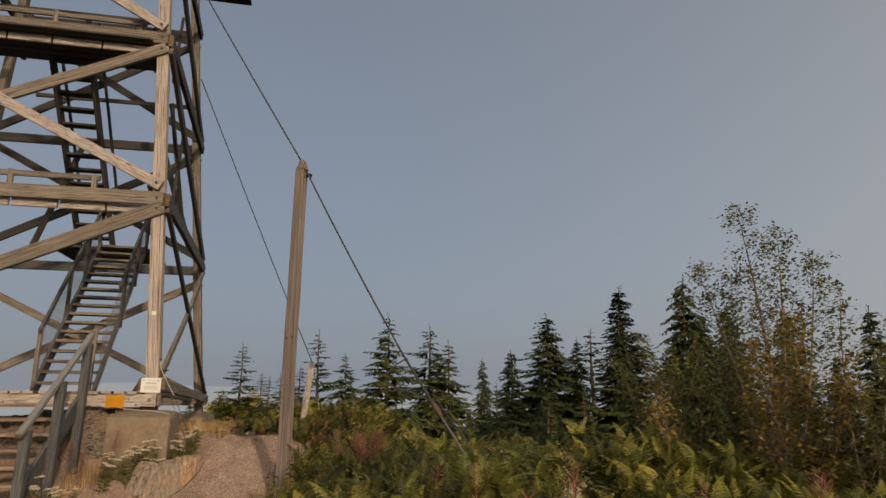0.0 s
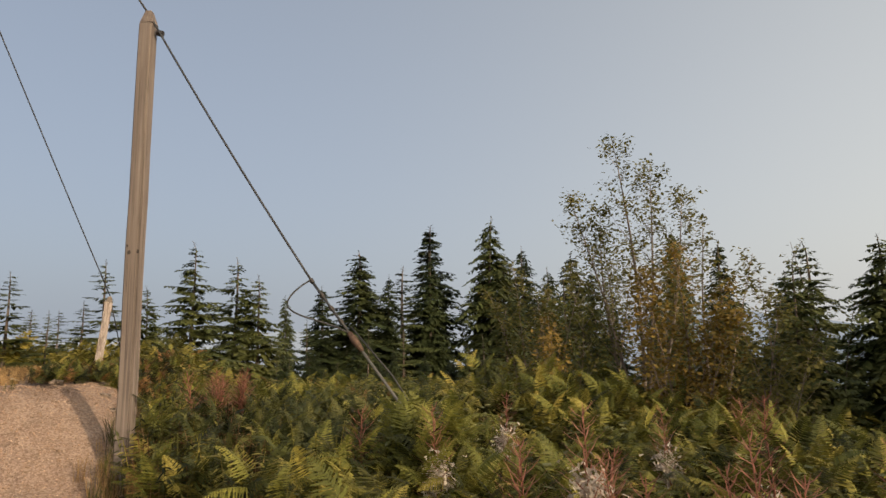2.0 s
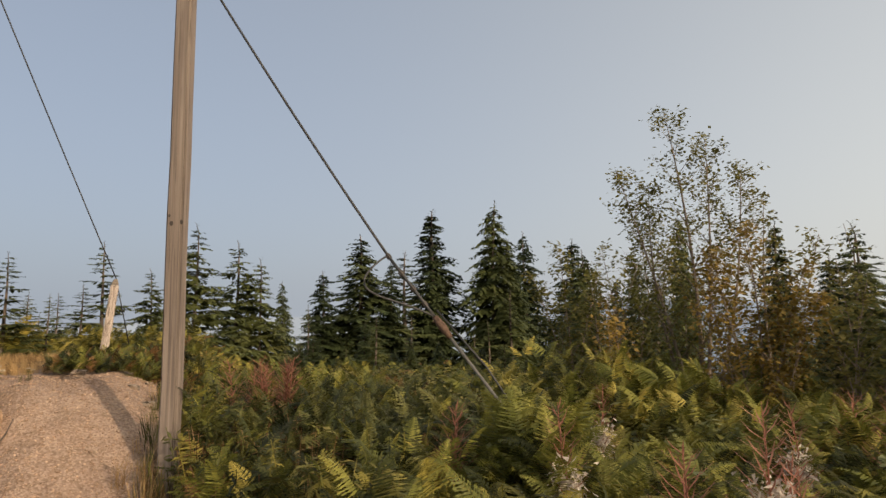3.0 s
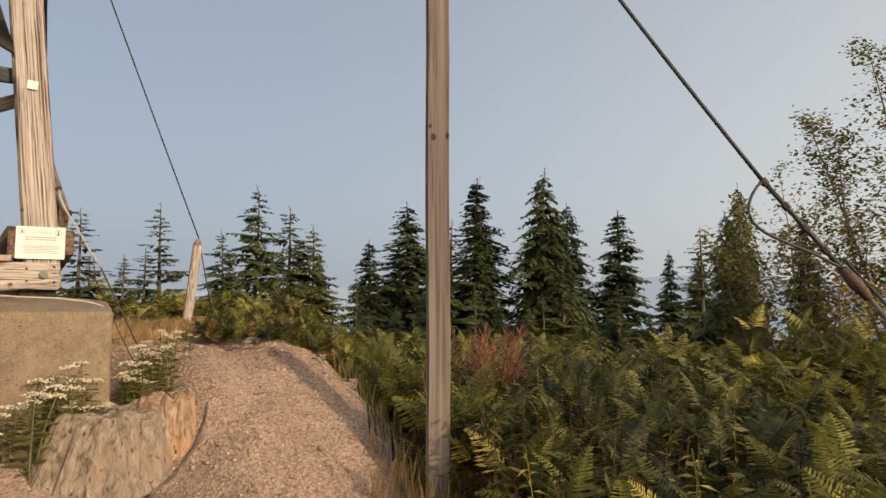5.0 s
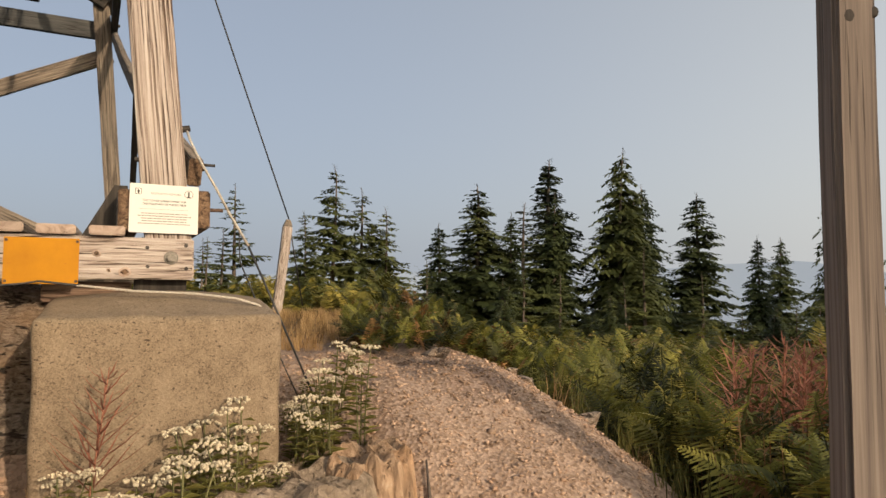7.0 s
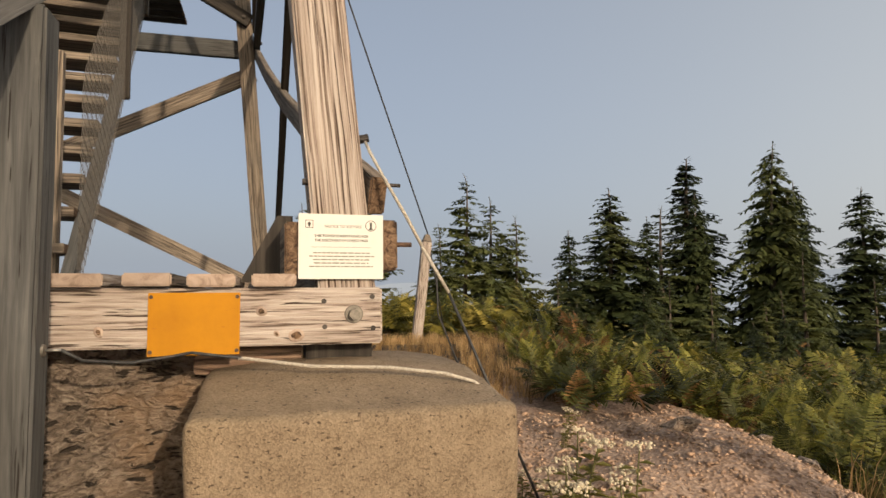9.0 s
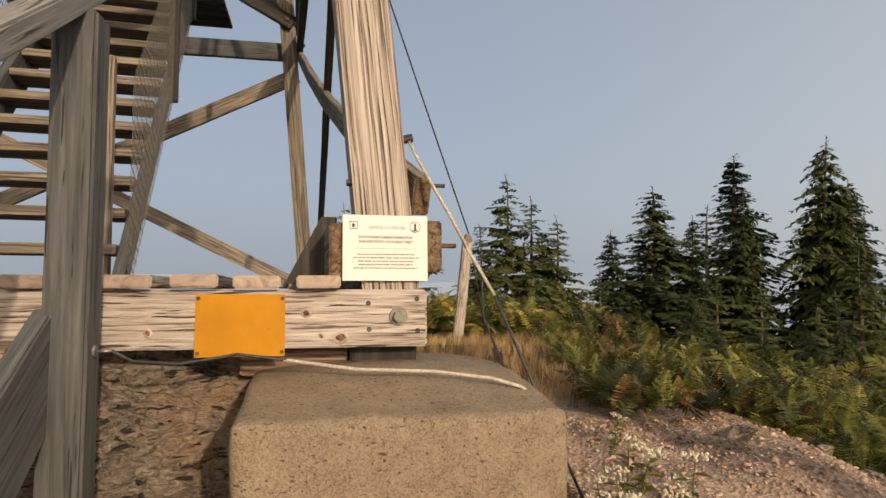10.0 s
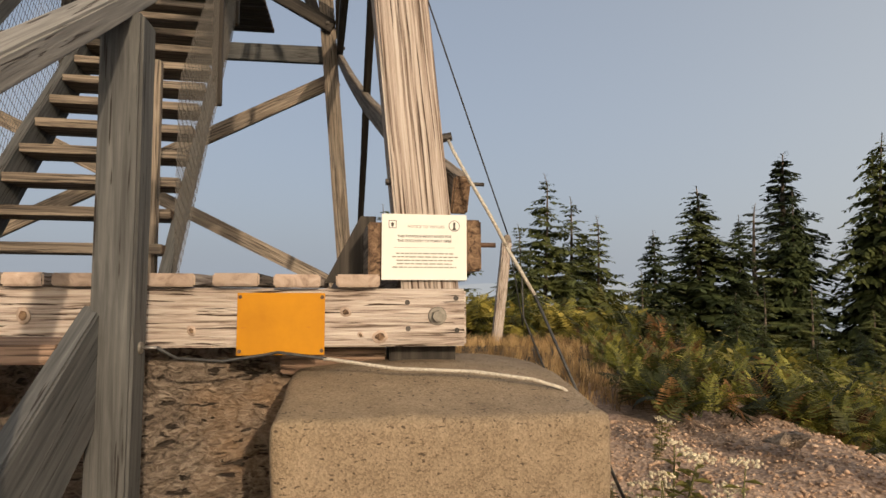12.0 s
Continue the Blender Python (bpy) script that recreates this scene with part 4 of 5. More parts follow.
def upright_ferns(rn, spots, h0, h1, size0, size1, per=3):
    """Fronds that rise steeply from their stalks and nod at the tip."""
    out = []
    for x, y in spots:
        z, hh, turn = land(x, y, False), rn.uniform(h0, h1), rn.uniform(0, 360)
        for k in range(per):
            sz = rn.uniform(size0, size1)
            out.append(Matrix.Translation((x + rn.uniform(-0.08, 0.08), y + rn.uniform(-0.08, 0.08), z + hh * rn.uniform(0.3, 0.85)))
                       @ Euler((radians(rn.uniform(15, 75)), radians(rn.uniform(-30, 30)), radians(turn + 360 / per * k + rn.uniform(-40, 40)))).to_matrix().to_4x4()
                       @ Matrix.Diagonal((sz, sz, sz, 1)))
    return out


def stalk(leaves, height, leaf, seed):
    """An upright weed: a thin stem set with narrow leaves."""
    rn = random.Random(seed)
    v, f = [], []
    bend = np.array((rn.uniform(-0.08, 0.08), rn.uniform(-0.08, 0.08), 0))
    for k in range(4):
        a, b = k / 4, (k + 1) / 4
        p, q = bend * a * a + np.array((0, 0, a * height)), bend * b * b + np.array((0, 0, b * height))
        for w in (np.array((0.004, 0, 0)), np.array((0, 0.004, 0))):
            i0 = len(v)
            v += [p - w, p + w, q + w * 0.7, q - w * 0.7]
            f += [(i0, i0 + 1, i0 + 2), (i0, i0 + 2, i0 + 3)]
    for i in range(leaves):
        q = 0.15 + 0.85 * i / leaves
        p = bend * q * q + np.array((0, 0, q * height))
        a = i * 2.4 + rn.uniform(-0.4, 0.4)
        d, w = np.array((math.cos(a), math.sin(a), rn.uniform(-0.5, 0.5))), np.array((-math.sin(a), math.cos(a), rn.uniform(-0.3, 0.3)))
        L = leaf * rn.uniform(0.6, 1.15)
        i0 = len(v)
        v += [p, p + d * L * 0.45 + w * L * 0.13, p + d * L - np.array((0, 0, L * 0.25)), p + d * L * 0.45 - w * L * 0.13]
        f += [(i0, i0 + 1, i0 + 2), (i0, i0 + 2, i0 + 3)]
    return np.array(v), np.array(f)


def in_open(p):
    return 2.4 < p[0] < 6.6 and -8.8 < p[1] < -3.4


def beside_pole(p):
    return p[0] < 5.4 and -3.4 < p[1] < 3.6 or in_open(p)


rf = random.Random(11)
fine_frond, near_frond, far_frond = frond(17, 2, seed=1), frond(14, 1, seed=4), frond(10, 1, seed=2)
close = brush_spots(rf, 1500, 2.0, 5.4, -3.4, 3.6)
open_brush = brush_spots(rf, 1300, 2.4, 6.6, -8.8, -3.4)
near = [p for p in brush_spots(rf, 4200, 2.0, 8.5, -9.5, 6.0) if not beside_pole(p)]
shelf_ferns = [(x, y) for x, y in ((rf.uniform(0.8, 3.4), 0.95 + 7 * rf.random() ** 1.4) for i in range(800)) if x > 0.3 + 0.305 * (y + 1.9)]
rf.shuffle(near)
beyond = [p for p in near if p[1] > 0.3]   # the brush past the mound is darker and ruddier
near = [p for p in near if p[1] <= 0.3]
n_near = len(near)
# The ground is no lower here; darker plants paint the shade behind the pole.
def in_shade_patch(p):
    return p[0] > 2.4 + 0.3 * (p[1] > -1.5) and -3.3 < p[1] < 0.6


deep = [p for p in close if in_shade_patch(p)]
close = [p for p in close if not in_shade_patch(p)]
n_close = len(close)
scatter("deep_green_bracken", fine_frond, upright_ferns(rf, deep[:int(len(deep) * 0.8)], 0.3, 0.8, 0.28, 0.62), FERN_DEEP, "bracken behind the pole, its deep green standing for shade", "ferns")
scatter("green_bracken", fine_frond, upright_ferns(rf, close[:int(n_close * 0.65)] + deep[int(len(deep) * 0.8)::2], 0.3, 0.8, 0.28, 0.62) + fern_poses(rf, open_brush[:850], 0.35, 1.0, 0.3, 0.62, 4), FERN_GREEN, "dense green bracken ferns beside the gravel path", "ferns")
scatter("yellow_bracken", fine_frond, upright_ferns(rf, close[int(n_close * 0.65):int(n_close * 0.88)], 0.3, 0.75, 0.28, 0.58) + fern_poses(rf, open_brush[850:], 0.4, 1.0, 0.3, 0.58, 4), FERN_YELLOW, "yellowing bracken ferns among the green ones", "ferns")
scatter("brown_bracken", fine_frond, upright_ferns(rf, close[int(n_close * 0.88):] + deep[int(len(deep) * 0.8) + 1::2], 0.15, 0.55, 0.25, 0.5), FERN_BROWN, "brown dying bracken fronds low in the brush", "ferns")
scatter("wide_green_bracken", near_frond, fern_poses(rf, near[:int(n_near * 0.6)], 0.35, 0.85, 0.35, 0.7), FERN_GREEN, "spreading green bracken over the hilltop", "ferns")
scatter("wide_yellow_bracken", near_frond, fern_poses(rf, near[int(n_near * 0.6):-150], 0.4, 0.9, 0.35, 0.7), FERN_YELLOW, "spreading yellow-green bracken over the hilltop", "ferns")
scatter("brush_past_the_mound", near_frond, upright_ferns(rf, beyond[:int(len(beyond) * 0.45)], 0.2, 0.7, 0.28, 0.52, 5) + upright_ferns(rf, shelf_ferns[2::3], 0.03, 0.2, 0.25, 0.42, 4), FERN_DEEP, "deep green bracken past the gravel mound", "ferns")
scatter("green_brush_past_the_mound", near_frond, upright_ferns(rf, beyond[int(len(beyond) * 0.45):int(len(beyond) * 0.76)], 0.2, 0.72, 0.28, 0.52, 5), FERN_GREEN, "olive bracken past the gravel mound", "ferns")
scatter("rusty_brush_past_the_mound", near_frond, upright_ferns(rf, beyond[int(len(beyond) * 0.76):], 0.2, 0.65, 0.28, 0.5, 5), FERN_BROWN, "rusty orange bracken past the gravel mound", "ferns")
scatter("low_bracken", fine_frond, upright_ferns(rf, shelf_ferns[::5], 0.04, 0.2, 0.26, 0.42, 4), FERN_BROWN, "low rusty bracken behind the gravel mound", "ferns")
scatter("low_green_bracken", fine_frond, upright_ferns(rf, shelf_ferns[1::3], 0.04, 0.2, 0.26, 0.45, 4), FERN_GREEN, "low green bracken behind the gravel mound", "ferns")
tall = [(rf.uniform(3.3, 5.2), rf.uniform(-4.9, -3.1)) for i in range(90)]
by_anchor = [(rf.uniform(3.75, 4.3), rf.uniform(-4.1, -3.35)) for i in range(60)]
scatter("anchor_bracken", fine_frond, upright_ferns(rf, by_anchor, 0.95, 1.4, 0.4, 0.65, 4), FERN_GREEN, "tall green bracken hiding the foot of the cable", "ferns")
slope = [(rf.uniform(6.2, 9.4), rf.uniform(-6.4, -0.6)) for i in range(640)]
scatter("slope_bracken", near_frond, upright_ferns(rf, slope[:440], 0.6, 1.5, 0.36, 0.66, 5), FERN_GREEN, "tall bright green bracken below the alders", "ferns")
scatter("slope_yellow_bracken", near_frond, upright_ferns(rf, slope[440:], 0.6, 1.5, 0.36, 0.66, 5), FERN_YELLOW, "tall yellow-green bracken below the alders", "ferns")
scatter("tall_bracken", fine_frond, upright_ferns(rf, tall, 0.7, 1.15, 0.35, 0.62, 4), FERN_GREEN, "tall olive bracken around the cable anchor", "ferns")
scatter("scattered_brown_bracken", near_frond, fern_poses(rf, near[-150:], 0.3, 0.65, 0.3, 0.55, 3), FERN_BROWN, "scattered brown bracken fronds", "ferns")
weeds = [p for i, p in enumerate(brush_spots(rf, 520, 2.0, 3.6, -3.6, 0.8)) if not in_shade_patch(p) or i % 3 == 0] + brush_spots(rf, 420, 2.6, 8.0, -8.5, -3.0)
rf.shuffle(weeds)
n_weeds = len(weeds)


def stalk_poses(spots, s0, s1):
    return [Matrix.Translation((x, y, land(x, y, False))) @ pose(0, 0, 0, rf.uniform(-14, 14), rf.uniform(-14, 14), rf.uniform(0, 360)) @ Matrix.Diagonal((*(rf.uniform(s0, s1),) * 3, 1)) for x, y in spots]


# These weeds also carry the painted shade.
scatter("deep_green_weeds", stalk(24, 0.85, 0.10, 12), stalk_poses([p for p in weeds[:int(n_weeds * 0.5)] if p[1] > -3.3], 0.5, 1.0), FERN_DEEP, "leafy weeds behind the pole, their deep green standing for shade", "weeds")
scatter("green_weeds", stalk(24, 0.9, 0.11, 8), stalk_poses([p for p in weeds[:int(n_weeds * 0.5)] if p[1] <= -3.3], 0.55, 1.1), SHRUB_LEAF, "upright leafy green weeds in the brush", "weeds")
scatter("dry_weeds", stalk(14, 0.75, 0.09, 9), stalk_poses(weeds[int(n_weeds * 0.5):int(n_weeds * 0.82)] + brush_spots(rf, 300, 2.0, 3.1, -3.1, -0.4), 0.4, 0.9), DRY_WEED, "dry reddish-brown weed stalks at the path's edge", "weeds")
scatter("yellow_weeds", stalk(24, 0.85, 0.1, 10), stalk_poses(weeds[int(n_weeds * 0.82):], 0.6, 1.1), FERN_YELLOW, "yellowing leafy weeds in the brush", "weeds")
far = [p for p in brush_spots(rf, 2200, 2.4, 22, -14, 20) if not (p[0] < 7.0 and -9.0 < p[1] < 5.0)]
n_far = len(far)
behind = [(rf.uniform(-0.8, 4), rf.uniform(9.2, 15)) for i in range(260)]
scatter("far_green_bracken", far_frond, fern_poses(rf, far[:n_far // 2], 0.45, 0.9, 0.6, 1.1, 3), FERN_GREEN, "green bracken spreading down the hilltop", "ferns")
scatter("far_yellow_bracken", far_frond, fern_poses(rf, far[n_far // 2:-150] + behind, 0.45, 0.9, 0.6, 1.1, 3), FERN_YELLOW, "yellow-green bracken spreading down the hilltop", "ferns")
scatter("far_brown_bracken", far_frond, fern_poses(rf, far[-150:], 0.45, 0.9, 0.7, 1.1, 3), FERN_BROWN, "rusty brown bracken further down the hilltop", "ferns")

# ---- leafy undergrowth ----
def sprig(leaves, height, spread, size, seed):
    rn = random.Random(seed)
    v, f = [], []
    for i in range(leaves):
        h = height * (0.2 + 0.8 * (i + 1) / leaves)
        a = i * 2.4 + rn.uniform(-0.4, 0.4)
        r = spread * rn.uniform(0.15, 1.0)
        c = np.array((math.cos(a) * r, math.sin(a) * r, h + rn.uniform(-0.03, 0.03)))
        d = np.array((math.cos(a), math.sin(a), rn.uniform(-0.5, 0.3)))
        w = np.array((-math.sin(a), math.cos(a), rn.uniform(-0.4, 0.4)))
        L = size * rn.uniform(0.6, 1.2)
        i0 = len(v)
        v += [c, c + d * L * 0.5 + w * L * 0.26, c + d * L, c + d * L * 0.5 - w * L * 0.26]
        f += [(i0, i0 + 1, i0 + 2), (i0, i0 + 2, i0 + 3)]
    return np.array(v), np.array(f)


def upright_poses(rn, spots, s0, s1, lift=0.0):
    return [Matrix.Translation((x, y, land(x, y, False) + lift)) @ pose(0, 0, 0, rn.uniform(-12, 12), rn.uniform(-12, 12), rn.uniform(0, 360))
            @ Matrix.Diagonal((*(rn.uniform(s0, s1),) * 3, 1)) for x, y in spots]


rs = random.Random(23)
scatter("leafy_undergrowth", sprig(46, 0.9, 0.28, 0.085, 5), upright_poses(rs, [p for i, p in enumerate(brush_spots(rs, 1500, 2.2, 12, -8.5, 8)) if not beside_pole(p) or i % 6 == 0], 0.6, 1.0), SHRUB_LEAF, "leafy green undergrowth between the ferns", "undergrowth")
scatter("yellow_undergrowth", sprig(40, 0.8, 0.25, 0.08, 6), upright_poses(rs, [p for p in brush_spots(rs, 420, 2.2, 16, -8, 14) if not beside_pole(p)], 0.7, 1.15), ORANGE_LEAF, "orange-tinged low shrubs among the ferns", "undergrowth")

PALE_LEAF = leaf_mat("pale_green_shrub_leaves", (0.11, 0.125, 0.05), (0.20, 0.21, 0.085), (0.30, 0.29, 0.13))
scatter("pale_shrubs", sprig(70, 1.0, 0.34, 0.1, 7), upright_poses(rs, [p for i, p in enumerate(brush_spots(rs, 340, 3.9, 10.5, -8.4, -2.6)) if not in_open(p) or i % 8 == 0], 0.7, 1.1), PALE_LEAF, "pale green leafy shrubs in the brush", "undergrowth")

# ---- grass ----
def tuft(blades, h, seed):
    rn = random.Random(seed)
    v, f = [], []
    for i in range(blades):
        a, lean, hh = rn.uniform(0, 6.28), rn.uniform(0.05, 0.5), h * rn.uniform(0.5, 1.1)
        b = np.array((rn.gauss(0, 0.03), rn.gauss(0, 0.03), 0))
        d = np.array((math.cos(a), math.sin(a), 0))
        s = np.array((-d[1], d[0], 0)) * 0.0022
        m = b + d * hh * lean * 0.4 + np.array((0, 0, hh * 0.6))
        t = b + d * hh * lean + np.array((0, 0, hh * (1 - lean * 0.35)))
        i0 = len(v)
        v += [b - s, b + s, m + s, m - s, t]
        f += [(i0, i0 + 1, i0 + 2), (i0, i0 + 2, i0 + 3), (i0 + 3, i0 + 2, i0 + 4)]
    return np.array(v), np.array(f)


rg = random.Random(31)
shelf = [(rg.uniform(-1.2, 3.2), 1.3 + 8 * rg.random() ** 1.3) for i in range(2600)]
shelf = [(x, y) for x, y in shelf if x < 0.6 + 0.305 * (y + 1.9)]
dry = [(brush_edge(y) + rg.uniform(-0.2, 0.35), y) for y in (rg.uniform(-7.5, 2.5) for i in range(110))]
dry += [(rg.uniform(-0.75, -0.35), rg.uniform(-1.3, -0.5)) for i in range(26)] + [(rg.gauss(2.05, 0.2), rg.gauss(-1.72, 0.2)) for i in range(40)]
scatter("dry_grass", tuft(20, 0.34, 3), upright_poses(rg, shelf, 0.25, 0.6) + upright_poses(rg, dry, 0.4, 0.95), DRY_GRASS, "dry straw-coloured grass tufts", "grass")
green_edge = [(brush_edge(y) + rg.uniform(-0.15, 0.4), y) for y in (rg.uniform(-7.5, 2.5) for i in range(260))]
scatter("green_grass", tuft(12, 0.3, 4), upright_poses(rg, green_edge, 0.7, 1.4), SHRUB_LEAF, "green grass tufts along the path's edge", "grass")

# ---- loose stones on the mound ----
peb = np.array([(1, 0, 0), (-0.9, 0.2, 0), (0.1, 1, 0.1), (-0.1, -0.9, 0), (0.1, 0, 0.75), (0, 0.1, -0.6)]), np.array([(0, 2, 4), (2, 1, 4), (1, 3, 4), (3, 0, 4), (2, 0, 5), (1, 2, 5), (3, 1, 5), (0, 3, 5)])
STONES = surface("loose_stones", [(0.3, (0.215, 0.138, 0.094)), (0.5, (0.345, 0.235, 0.165)), (0.7, (0.475, 0.352, 0.265))], scale=(9, 9, 9), bump=0.2, vary=0.35, island=True)
rp = random.Random(41)
stones = []
while len(stones) < 17000:
    x, y = rp.uniform(-1.2, 2.4), -2.6 + 3.6 * rp.random() ** 0.9
    if not on_gravel(x, y) or (abs(x) < 0.42 and -0.4 < y < 0.36):
        continue
    if x < 0.3 and rp.random() < 0.5:
        continue
    s = 0.0045 + 0.009 * rp.random() ** 2.4 + (0.012 if rp.random() < 0.008 else 0)
    stones.append(Matrix.Translation((x, y, land(x, y) + s * 0.2)) @ Euler((rp.uniform(-0.5, 0.5), rp.uniform(-0.5, 0.5), rp.uniform(0, 6.3))).to_matrix().to_4x4()
                  @ Matrix.Diagonal((s * rp.uniform(0.8, 1.5), s * rp.uniform(0.8, 1.3), s * rp.uniform(0.6, 1.0), 1)))
scatter("loose_stones", peb, stones, STONES, "loose crushed pinkish stones over the mound", "gravel")


# ---- rocks ----
def rock(name, at, size, label, seed, material=None, slab=(0, 0, 0), cuts=7, rough=0.05, points=16):
    """A broken rock: the hull of random points, cut fine, with streaks and pits pressed into its faces."""
    rn = random.Random(seed)
    t = thing(name, at, label, "rock")
    bm = bmesh.new()
    for i in range(points):
        p = Vector([rn.uniform(-1, 1) for _ in range(3)])
        p = p / max(abs(c) for c in p) * rn.uniform(0.82, 1.0)
        bm.verts.new(p)
    hull = bmesh.ops.convex_hull(bm, input=bm.verts[:])
    loose = [v for v in bm.verts if not v.link_faces]
    bmesh.ops.delete(bm, geom=loose, context="VERTS")
    for k in range(2 if cuts > 3 else 1):
        bmesh.ops.subdivide_edges(bm, edges=bm.edges[:], cuts=3, use_grid_fill=True)
    bmesh.ops.triangulate(bm, faces=bm.faces[:])
    for v in bm.verts:
        p = v.co.copy()
        q = Vector((p.x * size[0], p.y * size[1], p.z * size[2])) / 0.3 + Vector((seed, seed * 2.3, 0))
        cell = noise.voronoi(Vector((q.x * 1.8, q.y * 1.8, q.z * 1.2)))[0]
        p += p.normalized() * rough * (1.6 * noise.noise(q) + 1.4 * min(0.6, cell[1] - cell[0]) + noise.turbulence(Vector((q.x * 7, q.y * 7, q.z * 2.2)), 3, True) - 0.8)
        v.co = Vector((p.x * size[0], p.y * size[1], p.z * size[2]))
    part("stone", bm, material or ROCK, t, "", Matrix.Translation(at) @ pose(0, 0, 0, *slab))
    return t


def outcrop(at, rx, ry, top, lean, taper, label, material, seed):
    """Bedrock that stands out of the slope: steep fluted sides that widen downwards, a broken top."""
    t = thing("rock_outcrop", at, label, "rock")
    bm = bmesh.new()
    around, up = 96, 30
    rings = []
    for j in range(up + 1):
        v = j / up
        ring_ = []
        for i in range(around):
            a = math.tau * i / around
            ca, sa = math.cos(a), math.sin(a)
            square = (abs(ca) ** 3.2 + abs(sa) ** 3.2) ** (-1 / 3.2)
            r = square * (0.8 + taper * (1 - v)) * (1.0 if v < 0.82 else max(0.0, 1 - ((v - 0.82) / 0.18) ** 1.5))
            q = Vector((ca * 2.6, sa * 2.6, v * 0.8 + seed))
            r *= 1 + 0.12 * noise.noise(q) + 0.055 * noise.noise(Vector((ca * 9, sa * 9, v * 1.1 + seed))) - 0.07 * abs(noise.noise(Vector((ca * 5, sa * 5, v * 0.5 + 3 + seed)))) + 0.025 * noise.noise(Vector((ca * 24, sa * 24, v * 7)))
            z = -0.45 + (top - at[2] + 0.45) * (min(1.0, v / 0.86) - 0.10 * max(0.0, (v - 0.8) / 0.2) * (1 - ca) * 0.5) + 0.07 * noise.noise(Vector((ca * r * 3, sa * r * 3, seed * 2))) * v
            ring_.append(bm.verts.new((rx * ca * r + lean[0] * v, ry * sa * r + lean[1] * v, z)))
        rings.append(ring_)
    for r0, r1 in zip(rings, rings[1:]):
        for i in range(around):
            bm.faces.new((r0[i], r0[(i + 1) % around], r1[(i + 1) % around], r1[i]))
    bmesh.ops.remove_doubles(bm, verts=rings[-1], dist=0.02)
    part("stone", bm, material, t, "", Matrix.Translation(at))


outcrop((0.30, -0.74, 0.32), 0.30, 0.25, 0.66, (0.13, 0.20), 0.85, "weathered lichen-grey fluted bedrock below the footing", STREAK_ROCK, 1.0)
outcrop((0.68, -0.68, 0.36), 0.17, 0.20, 0.72, (0.04, 0.16), 0.55, "orange-stained split rock beside the grey bedrock", STREAK_ORANGE, 4.0)
root = thing("dead_root", (0.5, -1.0, 0.4), "thin dark dead root along the foot of the outcrop", "root")
root_line = [(0.16, -1.12), (0.30, -1.06), (0.44, -1.02), (0.58, -0.97), (0.72, -0.92), (0.84, -0.82), (0.91, -0.70), (0.95, -0.58)]
rod("stem", [(x, y, land(x, y) + 0.012 + 0.01 * math.sin(9 * x)) for x, y in root_line], [0.006, 0.008, 0.009, 0.009, 0.008, 0.008, 0.007, 0.004], BARK, root, sides=6)
rock("rock_ledge", (-0.80, 0.56, 0.87), (0.72, 0.5, 0.55), "rough brown layered rock ledge under the deck", 7.0, slab=(0, 4, 8), rough=0.09)
rock("rock_ledge", (-2.9, 1.1, 0.78), (0.85, 0.5, 0.6), "rough brown layered rock ledge under the deck", 8.0, slab=(0, 3, 5), rough=0.09)
rock("rock_ledge", (-1.75, 0.95, 0.78), (0.75, 0.5, 0.58), "rough brown layered rock ledge under the deck", 9.0, slab=(0, -4, -8), rough=0.09)
rock("stone", (1.44, 0.36, 0.955), (0.085, 0.06, 0.04), "small flat stone on the crest of the mound", 2.0, cuts=2)
for i, (x, y, s) in enumerate(((2.05, -0.25, 0.09), (1.95, 0.2, 0.07), (-0.62, -0.75, 0.06), (0.2, -1.0, 0.05), (2.15, 0.7, 0.05), (0.62, -1.05, 0.045))):
    rock("stone", (x, y, land(x, y) + s * 0.3), (s, s * 0.8, s * 0.6), "small broken stone in the gravel", 11.0 + i, cuts=2)


